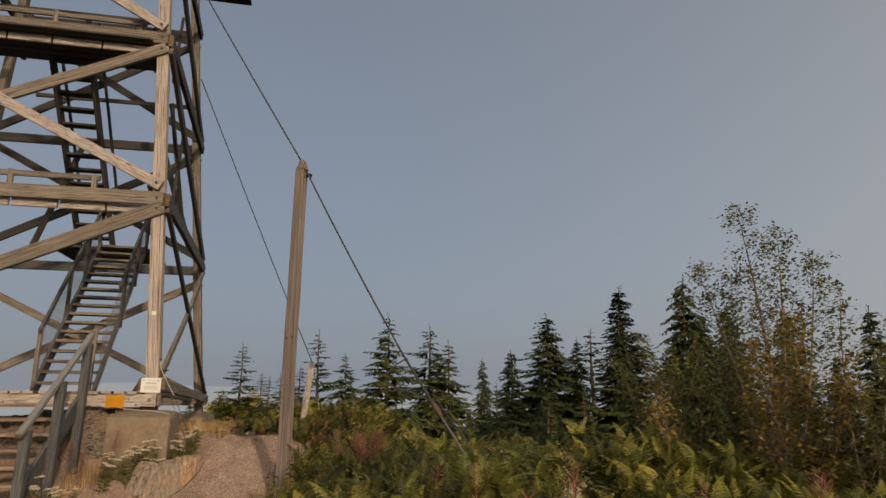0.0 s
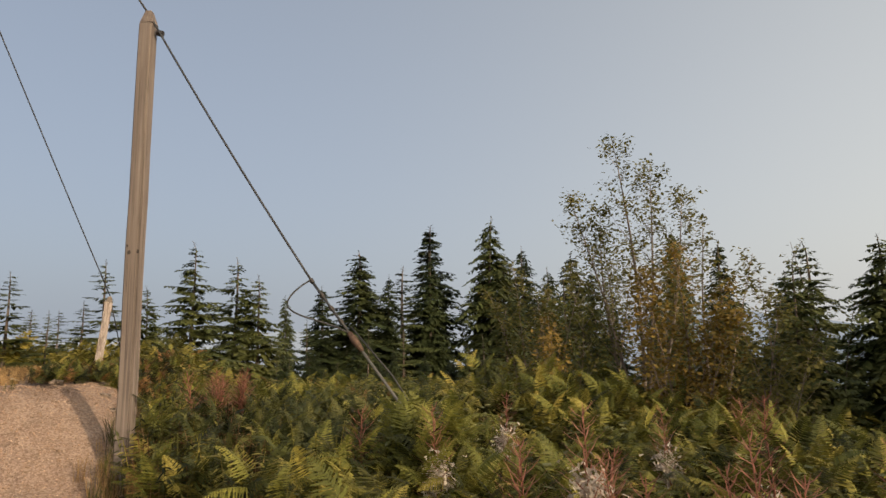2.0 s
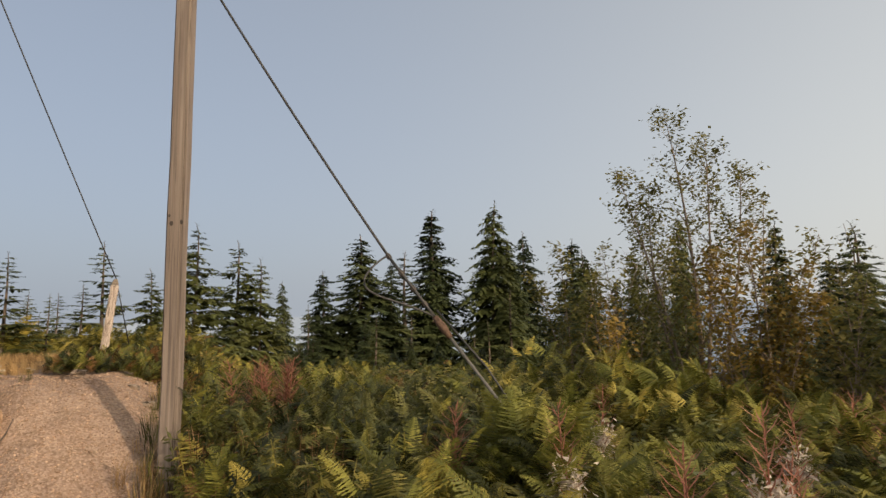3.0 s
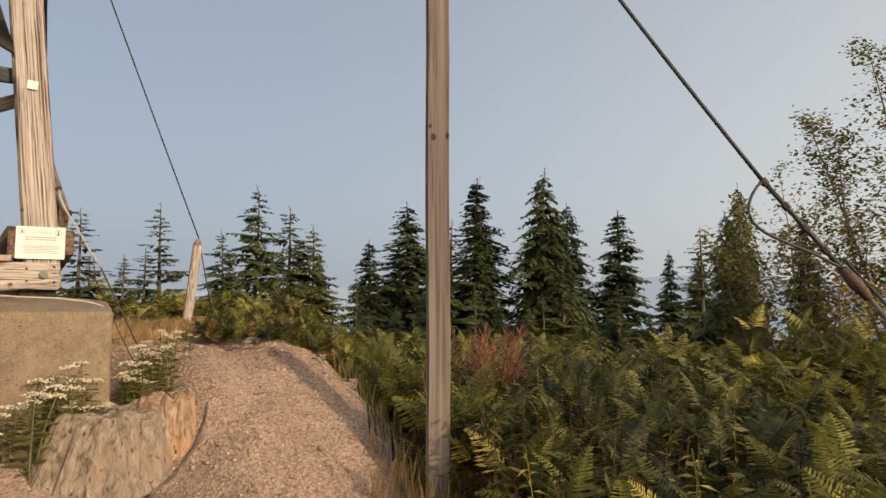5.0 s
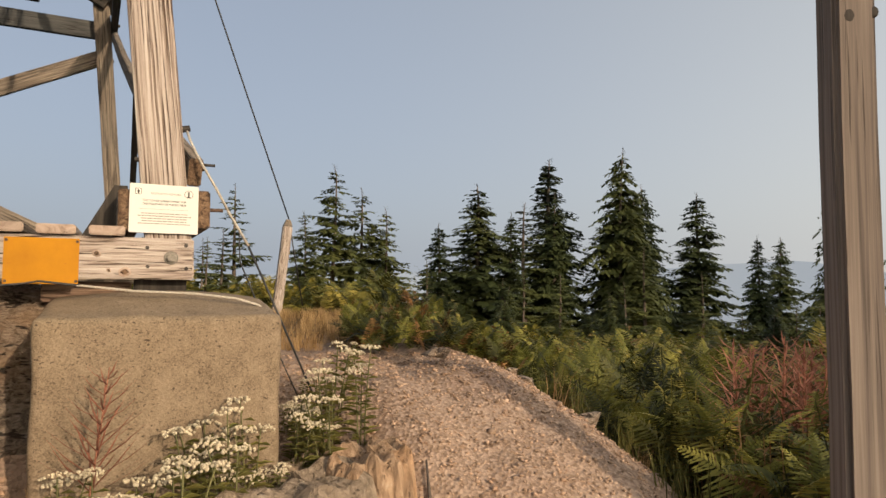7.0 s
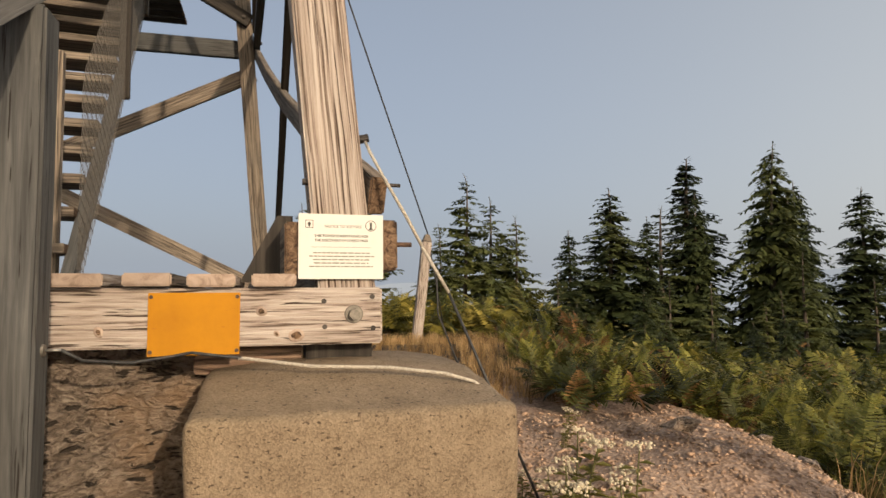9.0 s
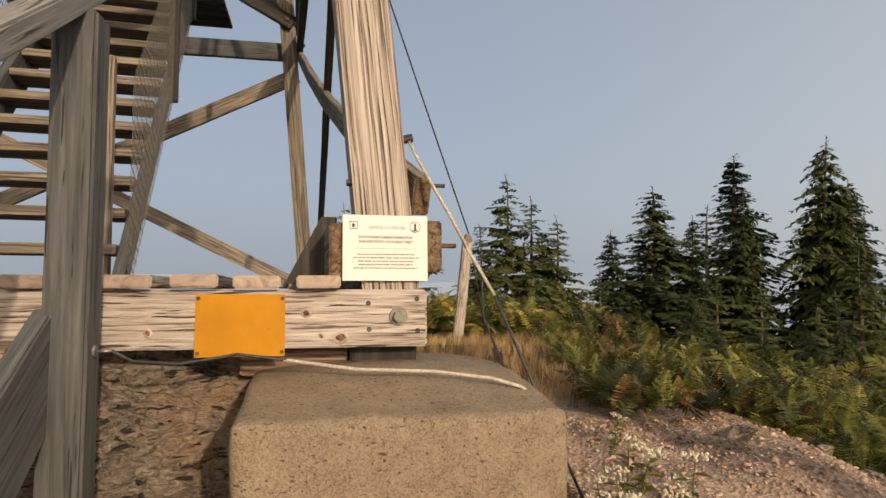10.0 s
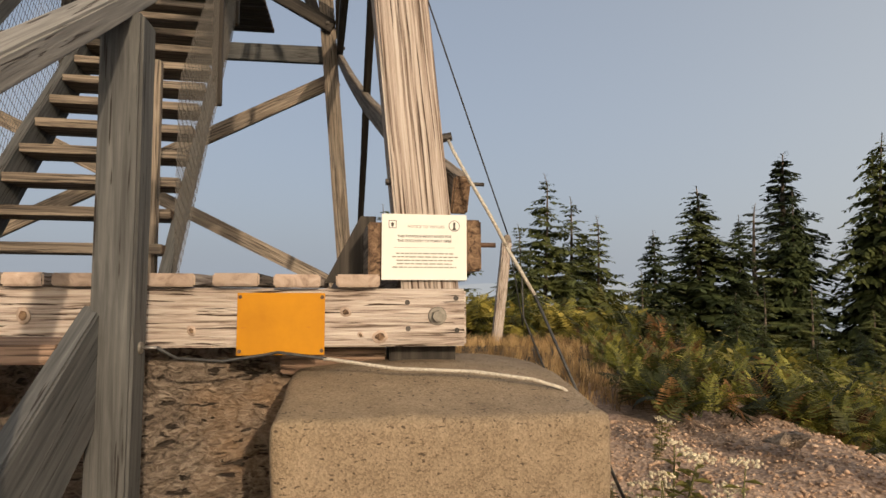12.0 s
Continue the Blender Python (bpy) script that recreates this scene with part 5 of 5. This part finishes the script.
# ---- flowering plants ----
def pearly(seed, h):
    """A clump-forming plant with grey-green leaves and flat white flower heads."""
    rn = random.Random(seed)
    t = thing("white_flower_plant", (0, 0, 0), "pearly white flower heads on grey-green leafy stems", "flower", "white flowers by the footing")
    for k in range(3):
        a, lean = k * 2.1 + rn.uniform(-0.5, 0.5), rn.uniform(0.05, 0.22)
        hh = h * rn.uniform(0.75, 1.05)
        pts = [(math.cos(a) * lean * f * f * hh + 0.02 * math.cos(a), math.sin(a) * lean * f * f * hh + 0.02 * math.sin(a), f * hh) for f in (0, 0.3, 0.6, 0.85, 1)]
        rod("stem", pts, [0.004, 0.0038, 0.0032, 0.0028, 0.0022], STEM_GREEN, t, sides=5)
        v, f = [], []
        for i in range(22):
            q = 0.08 + 0.85 * i / 22
            b = np.array(pts[-1]) * q * np.array((q, q, 1)) / np.array((1, 1, 1))
            an = i * 2.39
            d, w = np.array((math.cos(an), math.sin(an), 0.35)), np.array((-math.sin(an), math.cos(an), 0))
            L = 0.105 * (1.1 - 0.6 * q)
            i0 = len(v)
            v += [b, b + d * L * 0.5 + w * 0.009, b + d * L - np.array((0, 0, 0.02)), b + d * L * 0.5 - w * 0.009]
            f += [(i0, i0 + 1, i0 + 2), (i0, i0 + 2, i0 + 3)]
        link("foliage", mesh_from("foliage", v, f, SHRUB_LEAF), None, t)
        bm = bmesh.new()
        for i in range(34):
            rr, an = 0.05 * math.sqrt(rn.random()), rn.uniform(0, 6.28)
            c = Vector(pts[-1]) + Vector((math.cos(an) * rr, math.sin(an) * rr, 0.008 - rr * rr * 5 + rn.uniform(-0.006, 0.006)))
            bmesh.ops.create_icosphere(bm, subdivisions=1, radius=rn.uniform(0.004, 0.0068), matrix=Matrix.Translation(c))
        tagged(part("flower_head", bm, FLOWER, t), kind="stuff")
    return t


pl_src = [pearly(51 + i, h) for i, h in enumerate((0.42, 0.5, 0.36))]
rpl = random.Random(61)
spots = [(-0.30, -0.62), (-0.2, -0.72), (-0.1, -0.66), (0.02, -0.8), (0.1, -0.58), (0.22, -0.56), (-0.22, -0.95), (0.2, -0.68), (0.36, -0.50),
         (0.48, -0.38), (0.50, -0.2), (0.56, -0.28), (0.60, -0.42), (0.66, -0.25), (0.52, 0.0), (0.62, 0.1), (0.75, -0.35),
         (0.64, -0.15), (0.12, -0.50), (0.28, -0.50), (0.55, -0.12), (0.72, -0.10), (0.58, -0.48),
         (-0.62, -1.35), (-0.5, -1.5), (-0.72, -1.55), (-0.58, -1.7), (-0.45, -1.25), (0.95, 0.45), (1.02, 0.55)]
for i, (x, y) in enumerate(spots):
    s = rpl.uniform(0.6, 1.3) * (0.36 if y > -0.05 else 0.75 if y > -0.45 else 1.0)
    m = Matrix.Translation((x, y, land(x, y) - 0.02)) @ pose(0, 0, 0, rpl.uniform(-8, 8), rpl.uniform(-8, 8), rpl.uniform(0, 360)) @ Matrix.Diagonal((s, s, s, 1))
    if i < 3:
        homes = (*homes, m) if i else (m,)
    else:
        copy_thing(pl_src[i % 3], m)
for ob, m in zip(pl_src, homes):
    ob.matrix_basis = m


def fireweed(seed, h, fluffy):
    rn = random.Random(seed)
    t = thing("fireweed", (0, 0, 0), "dried red fireweed gone to white fluffy seed" if fluffy else "dried red fireweed with narrow seed pods", "wildflower", "fireweed")
    rod("stem", [(0, 0, 0), (0.01, 0, h * 0.4), (0.03, 0.01, h * 0.75), (0.04, 0.0, h)], [0.006, 0.005, 0.004, 0.002], FIREWEED, t, sides=5)
    v, f = [], []
    for i in range(64):
        q = 0.42 + 0.56 * i / 64
        b = np.array((0.04 * q, 0, h * q))
        an = i * 2.39
        L = 0.36 * (1.16 - q) + 0.03
        d = np.array((math.cos(an) * 0.92, math.sin(an) * 0.92, 0.6)) * L
        w = np.array((-math.sin(an), math.cos(an), 0)) * 0.004
        i0 = len(v)
        v += [b - w, b + w, b + d * 0.55 + w + np.array((0, 0, -0.012)), b + d * 0.55 - w + np.array((0, 0, -0.012)), b + d]
        f += [(i0, i0 + 1, i0 + 2), (i0, i0 + 2, i0 + 3), (i0 + 3, i0 + 2, i0 + 4)]
    tagged(link("seed_spike", mesh_from("seed_spike", v, f, FIREWEED), None, t), kind="stuff")
    if fluffy:
        v, f = [], []
        for i in range(800):
            c = np.array((rn.gauss(0.03, 0.045), rn.gauss(0, 0.045), h * 0.6 + rn.gauss(0, 0.075)))
            d, w = np.array([rn.gauss(0, 1) for _ in range(3)]) * 0.022, np.array([rn.gauss(0, 1) for _ in range(3)]) * 0.006
            i0 = len(v)
            v += [c, c + d + w, c + d - w]
            f.append((i0, i0 + 1, i0 + 2))
        tagged(link("seed_fluff", mesh_from("seed_fluff", v, f, FLUFF), None, t), kind="stuff")
    return t


fw = [fireweed(71, 0.95, False), fireweed(72, 1.25, True)]
fw_spots = [(-0.25, -0.62, 0, 0.72), (3.9, -4.3, 1, 1.05), (-0.52, -0.8, 0, 0.5), (4.6, -5.3, 1, 1.0), (5.6, -5.7, 1, 1.1), (4.1, -4.9, 0, 1.3), (6.3, -6.2, 0, 1.5), (-0.62, -0.55, 0, 0.5), (7.2, -4.6, 0, 1.6), (3.6, -3.4, 0, 1.2),
            (7.6, -4.0, 0, 1.5), (5.2, -3.2, 1, 1.0), (6.2, -4.4, 1, 1.1), (-0.75, -0.6, 0, 0.6),
            (4.43, -5.2, 1, 1.2), (4.18, -5.87, 1, 1.05), (5.0, -6.1, 1, 1.2), (4.5, -6.0, 1, 0.95), (4.44, -6.34, 1, 0.95), (5.1, -5.8, 0, 1.3), (4.95, -5.95, 0, 1.2), (5.2, -6.0, 0, 1.35), (4.52, -5.1, 0, 1.25)]
fw_spots += [(3.15 + rpl.gauss(0, 0.17), -0.5 + rpl.gauss(0, 0.13), 0, rpl.uniform(1.0, 1.2)) for i in range(10)]
for i, (x, y, k, s) in enumerate(fw_spots):
    m = Matrix.Translation((x, y, land(x, y) - 0.02)) @ pose(0, 0, 0, rpl.uniform(-6, 6), rpl.uniform(-6, 6), i * 47) @ Matrix.Diagonal((s, s, s, 1))
    if i < 2:
        homes = (*homes, m) if i else (m,)
    else:
        copy_thing(fw[k], m)
for ob, m in zip(fw, homes):
    ob.matrix_basis = m


# ---- conifers ----
def conifer(kind, seed, label):
    """A conifer one unit tall: tapered trunk, whorls of drooping limbs hung with needle sprays, an uneven outline."""
    rn = random.Random(seed)
    wide, levels, droop, sparse, ragged = {"spruce": (0.245, 40, 0.30, 0.92, 0.5), "narrow": (0.175, 42, 0.35, 0.95, 0.42), "hemlock": (0.33, 23, 0.18, 0.82, 0.45),
                                           "shaggy": (0.27, 36, 0.45, 0.9, 0.5), "thin": (0.26, 22, 0.12, 0.75, 0.5)}[kind]
    t = thing("conifer", (0, 0, 0), label, "tree", "conifers around the hilltop")
    tip = 0.03 if kind == "hemlock" else 0.008
    pts = [(0, 0, 0), (0.004, 0.002, 0.3), (-0.003, 0.003, 0.7), (0.0, 0, 0.93), (tip * 0.5, 0, 0.985), (tip, 0, 1.0)]
    rod("trunk", pts, [0.016, 0.013, 0.007, 0.003, 0.0015, 0.0008], BARK, t, sides=7)
    v, f = [], []

    def blade(p, q, w, nrm):
        i0 = len(v)
        d = q - p
        s = np.cross(d, nrm)
        s = s / (np.linalg.norm(s) + 1e-9) * w
        v.extend([p, p + d * 0.55 + s, q, p + d * 0.55 - s])
        f.append((i0, i0 + 1, i0 + 2, i0 + 3))
    up = np.array((0, 0, 1.0))
    for li in range(levels):
        h = 0.10 + 0.875 * (li / levels) ** 0.92
        n = rn.randint(7, 9) if sparse > 0.85 else rn.randint(5, 7) if sparse > 0.75 else rn.randint(3, 5)
        for k in range(n):
            if rn.random() > sparse * 1.05:
                continue
            a = rn.uniform(0, 6.283)
            L = wide * ((1 - h) ** 0.75 + 0.02) * rn.uniform(1 - ragged, 1 + ragged * 0.7)
            dirn = np.array((math.cos(a), math.sin(a), 0))
            base = np.array((0, 0, h + rn.uniform(-0.017, 0.017)))
            sink = droop * rn.uniform(0.5, 1.5)

            def at(s):
                return base + dirn * L * s + up * L * (0.18 * s - sink * 1.6 * s * s + 0.35 * sink * s ** 3)
            blade(at(0), at(1.0), 0.0035, up)
            m = max(4, int(L / 0.0115))
            for j in range(m):
                s = 0.12 + 0.88 * (j + rn.random()) / m
                c = at(min(s, 1.0))
                tw = (0.30 * L * (1.15 - s) + 0.013) * rn.uniform(0.7, 1.2)
                for sg in (-1, 1):
                    lat = np.array((-dirn[1], dirn[0], 0)) * sg
                    q = c + (lat * 0.85 + dirn * 0.55) * tw - up * tw * rn.uniform(0.05, 0.55 + droop)
                    blade(c, q, tw * 0.165 + 0.0028, up + lat * rn.uniform(-0.6, 0.6))
    for j in range(10):
        a = rn.uniform(0, 6.28)
        c = np.array((tip * 0.3, 0, 0.955 + 0.045 * j / 10))
        blade(c, c + np.array((math.cos(a) * 0.016, math.sin(a) * 0.016, 0.008)), 0.002, up)
    link("crown", mesh_from("crown", v, f, NEEDLES_LIGHT if kind in ("hemlock", "thin", "shaggy") else NEEDLES), None, t)
    return t


src = {"spruce": conifer("spruce", 81, "dense dark green spruce on the hilltop"), "narrow": conifer("narrow", 82, "narrow dark spire-shaped spruce"),
       "hemlock": conifer("hemlock", 83, "open young hemlock with a nodding tip"), "shaggy": conifer("shaggy", 84, "shaggy drooping olive-green conifer"),
       "thin": conifer("thin", 85, "thin sparse conifer with ragged limbs"), "spruce2": conifer("spruce", 86, "dense dark green spruce on the hilltop")}
TREES = [  # x, y, top, kind, girth
    (5.42, 16.1, 5.17, "hemlock", 1.0), (8.2, 21.9, 5.38, "hemlock", 1.15), (16.76, 27.0, 6.45, "spruce", 1.45), (14.3, 26.8, 4.2, "spruce2", 1.15),
    (19.4, 26.5, 5.56, "thin", 1.45), (22.6, 28.4, 8.66, "narrow", 1.6), (24.7, 24.8, 8.84, "shaggy", 1.0), (32.2, 30.1, 8.1, "spruce", 0.95),
    (35.3, 28.5, 7.57, "spruce2", 1.2), (48.3, 31.8, 5.06, "spruce", 1.0), (34.4, 18.2, 7.86, "shaggy", 0.7), (2.7, 17.4, 4.5, "thin", 1.2),
    (16.25, 40.0, 4.54, "spruce", 0.7), (15.07, -0.9, 3.51, "hemlock", 1.1), (15.4, -0.1, 2.9, "spruce2", 1.3), (14.2, -2.6, 3.3, "shaggy", 1.1),
    (10.6, -5.7, 3.9, "hemlock", 0.9), (10.8, 2.55, 3.05, "shaggy", 0.9), (13.7, 5.3, 3.15, "thin", 1.3), (10.6, 0.9, 2.85, "spruce2", 0.8),
    (11.6, -1.2, 3.2, "narrow", 1.2), (12.6, -1.9, 2.95, "hemlock", 0.9), (0.6, 14.2, 2.57, "thin", 1.3), (1.9, 14.4, 2.84, "thin", 1.3), (0.3, 9.7, 3.25, "thin", 1.2),
    (1.1, 9.9, 2.34, "thin", 1.0), (3.56, 11.9, 3.16, "hemlock", 1.0), (-0.19, 9.8, 1.9, "hemlock", 1.0), (1.3, 12.8, 2.5, "thin", 1.2), (12.9, 25.1, 2.2, "thin", 1.0),
    (9.2, 21.3, 4.6, "hemlock", 1.0), (17.9, 25.6, 4.9, "spruce2", 0.9), (21.0, 25.8, 6.2, "spruce", 0.8), (26.5, 25.6, 6.6, "spruce2", 1.05), (28.8, 27.5, 5.2, "spruce", 0.9),
    (13.0, -3.9, 2.6, "shaggy", 1.3), (16.5, -4.5, 3.6, "spruce", 1.1), (12.6, -0.6, 2.3, "shaggy", 1.2), (33.0, 22.0, 4.0, "spruce2", 0.8), (24.0, 22.0, 3.0, "thin", 1.2),
]
rt = random.Random(91)
for i in range(85):  # young trees down the slope
    a, d = radians(rt.uniform(-12, 112)), rt.uniform(19, 48)
    x, y = 0.5 + d * math.sin(a), d * math.cos(a)
    TREES.append((x, y, 1.0 + rt.uniform(-1.2, 1.3) - 0.01 * d, rt.choice(("spruce", "spruce2", "hemlock", "thin", "shaggy")), rt.uniform(0.9, 1.4)))
for i in range(45):  # seedlings among the ferns
    a, d = radians(rt.uniform(2, 100)), rt.uniform(9, 19)
    TREES.append((0.5 + d * math.sin(a), d * math.cos(a), rt.uniform(0.1, 1.25), rt.choice(("spruce", "spruce2", "hemlock", "shaggy")), rt.uniform(0.9, 1.4)))
used = {}
for i, (x, y, top, kind, girth) in enumerate(TREES):
    z = land(x, y) - 0.1
    h = max(1.2, top - z + (0.3 if math.hypot(x, y) > 26 else -0.12))
    g = h * girth
    m = Matrix.Translation((x, y, z)) @ pose(0, 0, 0, rt.uniform(-1.5, 1.5), rt.uniform(-1.5, 1.5), rt.uniform(0, 360)) @ Matrix.Diagonal((g, g, h, 1))
    if kind in used:
        copy_thing(src[kind], m)
    else:
        used[kind] = m
for kind, m in used.items():
    src[kind].matrix_basis = m


# ---- alders and birches ----
def broadleaf(at, stems, leaf_mat_, leaves, leaf_size, label, seed, twigs=12, low=0.34):
    """Several slender stems from one root, forking twigs, leaves in loose clumps along the twigs."""
    rn = random.Random(seed)
    t = thing("alder", at, label, "tree", "alders in the brush")
    lv, lf = [], []
    for top in stems:
        base, tp = Vector(at), Vector(top)
        L = (tp - base).length
        bow = Vector((rn.uniform(-0.05, 0.05), rn.uniform(-0.05, 0.05), 0)) * L
        pts = [base.lerp(tp, f) + bow * math.sin(math.pi * f) for f in (0, 0.15, 0.3, 0.45, 0.6, 0.75, 0.88, 1)]
        rod("trunk", pts, [max(0.004, 0.0085 * L * (1 - 0.93 * f)) for f in (0, 0.15, 0.3, 0.45, 0.6, 0.75, 0.88, 1)], PALE_BARK, t, sides=7)
        ax = (tp - base).normalized()
        for k in range(twigs):
            f = low + (0.98 - low) * (k + rn.random()) / twigs
            p = base.lerp(tp, f) + bow * math.sin(math.pi * f)
            a = k * 2.4 + rn.uniform(-0.5, 0.5)
            out = Vector((math.cos(a), math.sin(a), 0.75)).normalized()
            tl = L * 0.30 * (1.1 - f) * rn.uniform(0.6, 1.2) + 0.12
            q = p + (out + ax * 0.5).normalized() * tl
            mid = p.lerp(q, 0.5) + Vector((0, 0, -0.04 * tl))
            rod("limb", [p, mid, q], [0.0035 * L * (1.1 - f) + 0.002, 0.003, 0.0015], PALE_BARK, t, sides=4)
            n = max(5, int(leaves / (len(stems) * twigs)))
            for j in range(n):
                s = rn.uniform(0.25, 1.05)
                c = p.lerp(q, s) + Vector((rn.gauss(0, 0.09), rn.gauss(0, 0.09), rn.gauss(0, 0.07))) * (0.5 + tl)
                an, tilt = rn.uniform(0, 6.28), rn.uniform(-0.9, 0.4)
                d = Vector((math.cos(an), math.sin(an), tilt)).normalized() * leaf_size * rn.uniform(0.6, 1.2)
                w = d.cross(Vector((rn.gauss(0, 0.4), rn.gauss(0, 0.4), 1))).normalized() * d.length * 0.3
                i0 = len(lv)
                lv += [tuple(c), tuple(c + d * 0.45 + w), tuple(c + d), tuple(c + d * 0.45 - w)]
                lf.append((i0, i0 + 1, i0 + 2, i0 + 3))
    link("crown", mesh_from("crown", lv, lf, leaf_mat_), None, t)
    return t


def g(x, y):
    return (x, y, land(x, y) - 0.05)


broadleaf(g(9.7, -0.95), [(9.84, -0.43, 4.95), (10.25, -0.9, 4.35), (10.55, -1.3, 3.9), (9.3, 0.2, 4.0), (10.0, 0.1, 3.8)], ALDER_LEAF, 8200, 0.08, "slender sparse-leaved alder clump above the ferns", 101, twigs=20, low=0.2)
broadleaf(g(10.7, -1.6), [(10.8, -1.5, 3.3), (11.2, -2.1, 2.7)], ALDER_LEAF, 1500, 0.09, "small sparse alder with thin stems", 102, twigs=18, low=0.15)
broadleaf(g(9.0, -2.3), [(9.1, -2.2, 2.7), (8.6, -2.0, 2.3), (9.6, -2.7, 2.1), (8.9, -1.7, 2.3), (9.3, -3.0, 1.7)], ORANGE_LEAF, 4200, 0.09, "bushy young tree with orange turning leaves", 103, twigs=22, low=0.12)
broadleaf(g(8.4, 0.4), [(8.3, 0.6, 2.6), (8.8, 0.2, 2.2), (8.0, 0.9, 2.1)], ALDER_LEAF, 2200, 0.09, "bushy olive alder among the conifers", 104, twigs=18, low=0.15)
broadleaf(g(12.2, 2.2), [(12.3, 2.4, 3.9), (12.9, 2.0, 3.2), (11.8, 3.0, 3.1)], ALDER_LEAF, 1300, 0.1, "sparse alder with upright stems", 105, twigs=14)
broadleaf(g(7.6, -1.2), [(7.7, -1.0, 1.7), (7.3, -1.5, 1.4)], ORANGE_LEAF, 900, 0.08, "low bush with orange turning leaves", 106, twigs=16, low=0.12)
broadleaf(g(9.6, -3.2), [(9.9, -3.3, 1.9), (9.3, -3.0, 1.6), (10.2, -2.8, 2.2), (9.7, -3.8, 1.4)], ALDER_LEAF, 2600, 0.09, "bushy olive-brown alder shrub", 108, twigs=20, low=0.1)
broadleaf(g(8.2, -0.6), [(8.0, -0.4, 2.0), (8.6, -0.8, 2.3), (8.3, -1.1, 1.7)], SHRUB_LEAF, 2200, 0.085, "bushy shrub with olive green leaves", 109, twigs=20, low=0.1)
broadleaf(g(13.6, -2.0), [(14.1, -2.2, 2.0), (13.9, -1.2, 3.2)], ALDER_LEAF, 300, 0.1, "leaning bare pale alder stem", 107, twigs=8)

# ---- far hills, haze painted on ----
def ridge(name, dist, elev, wav, material, label, seed):
    v, f = [], []
    n = 160
    for i in range(n + 1):
        a = radians(-60 + 240 * i / n)
        top = 1.5 + dist * math.tan(radians(elev)) + wav * noise.fractal(Vector((i * 0.06, seed, 0)), 0.8, 2.1, 4)
        x, y = dist * math.sin(a), dist * math.cos(a)
        v += [(x, y, -260), (x * 1.0, y * 1.0, top), (x * 1.12, y * 1.12, -260)]
        if i:
            k = 3 * i
            f += [(k - 3, k, k + 1, k - 2), (k - 2, k + 1, k + 2, k - 1)]
    ob = link(name, mesh_from(name, v, f, material), None)
    tagged(ob, label, "hills", kind="structure")


# Smoke haze is painted: pale blue colour and emission on the ridges themselves.
def painted_haze_mat(name, colour, glow):
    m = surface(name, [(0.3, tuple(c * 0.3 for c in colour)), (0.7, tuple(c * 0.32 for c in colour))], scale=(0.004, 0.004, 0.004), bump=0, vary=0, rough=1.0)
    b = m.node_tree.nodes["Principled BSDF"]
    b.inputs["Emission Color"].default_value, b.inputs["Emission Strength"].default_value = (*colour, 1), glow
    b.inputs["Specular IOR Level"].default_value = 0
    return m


ridge("backdrop_hills", 900, -1.6, 22, painted_haze_mat("near_painted_haze", (0.295, 0.33, 0.375), 0.95), "hazy blue wooded hills in wildfire smoke", 1.0)
ridge("backdrop_mountains", 3600, 0.9, 90, painted_haze_mat("far_painted_haze", (0.33, 0.37, 0.42), 0.86), "pale blue mountain ridge fading into smoke", 5.0)
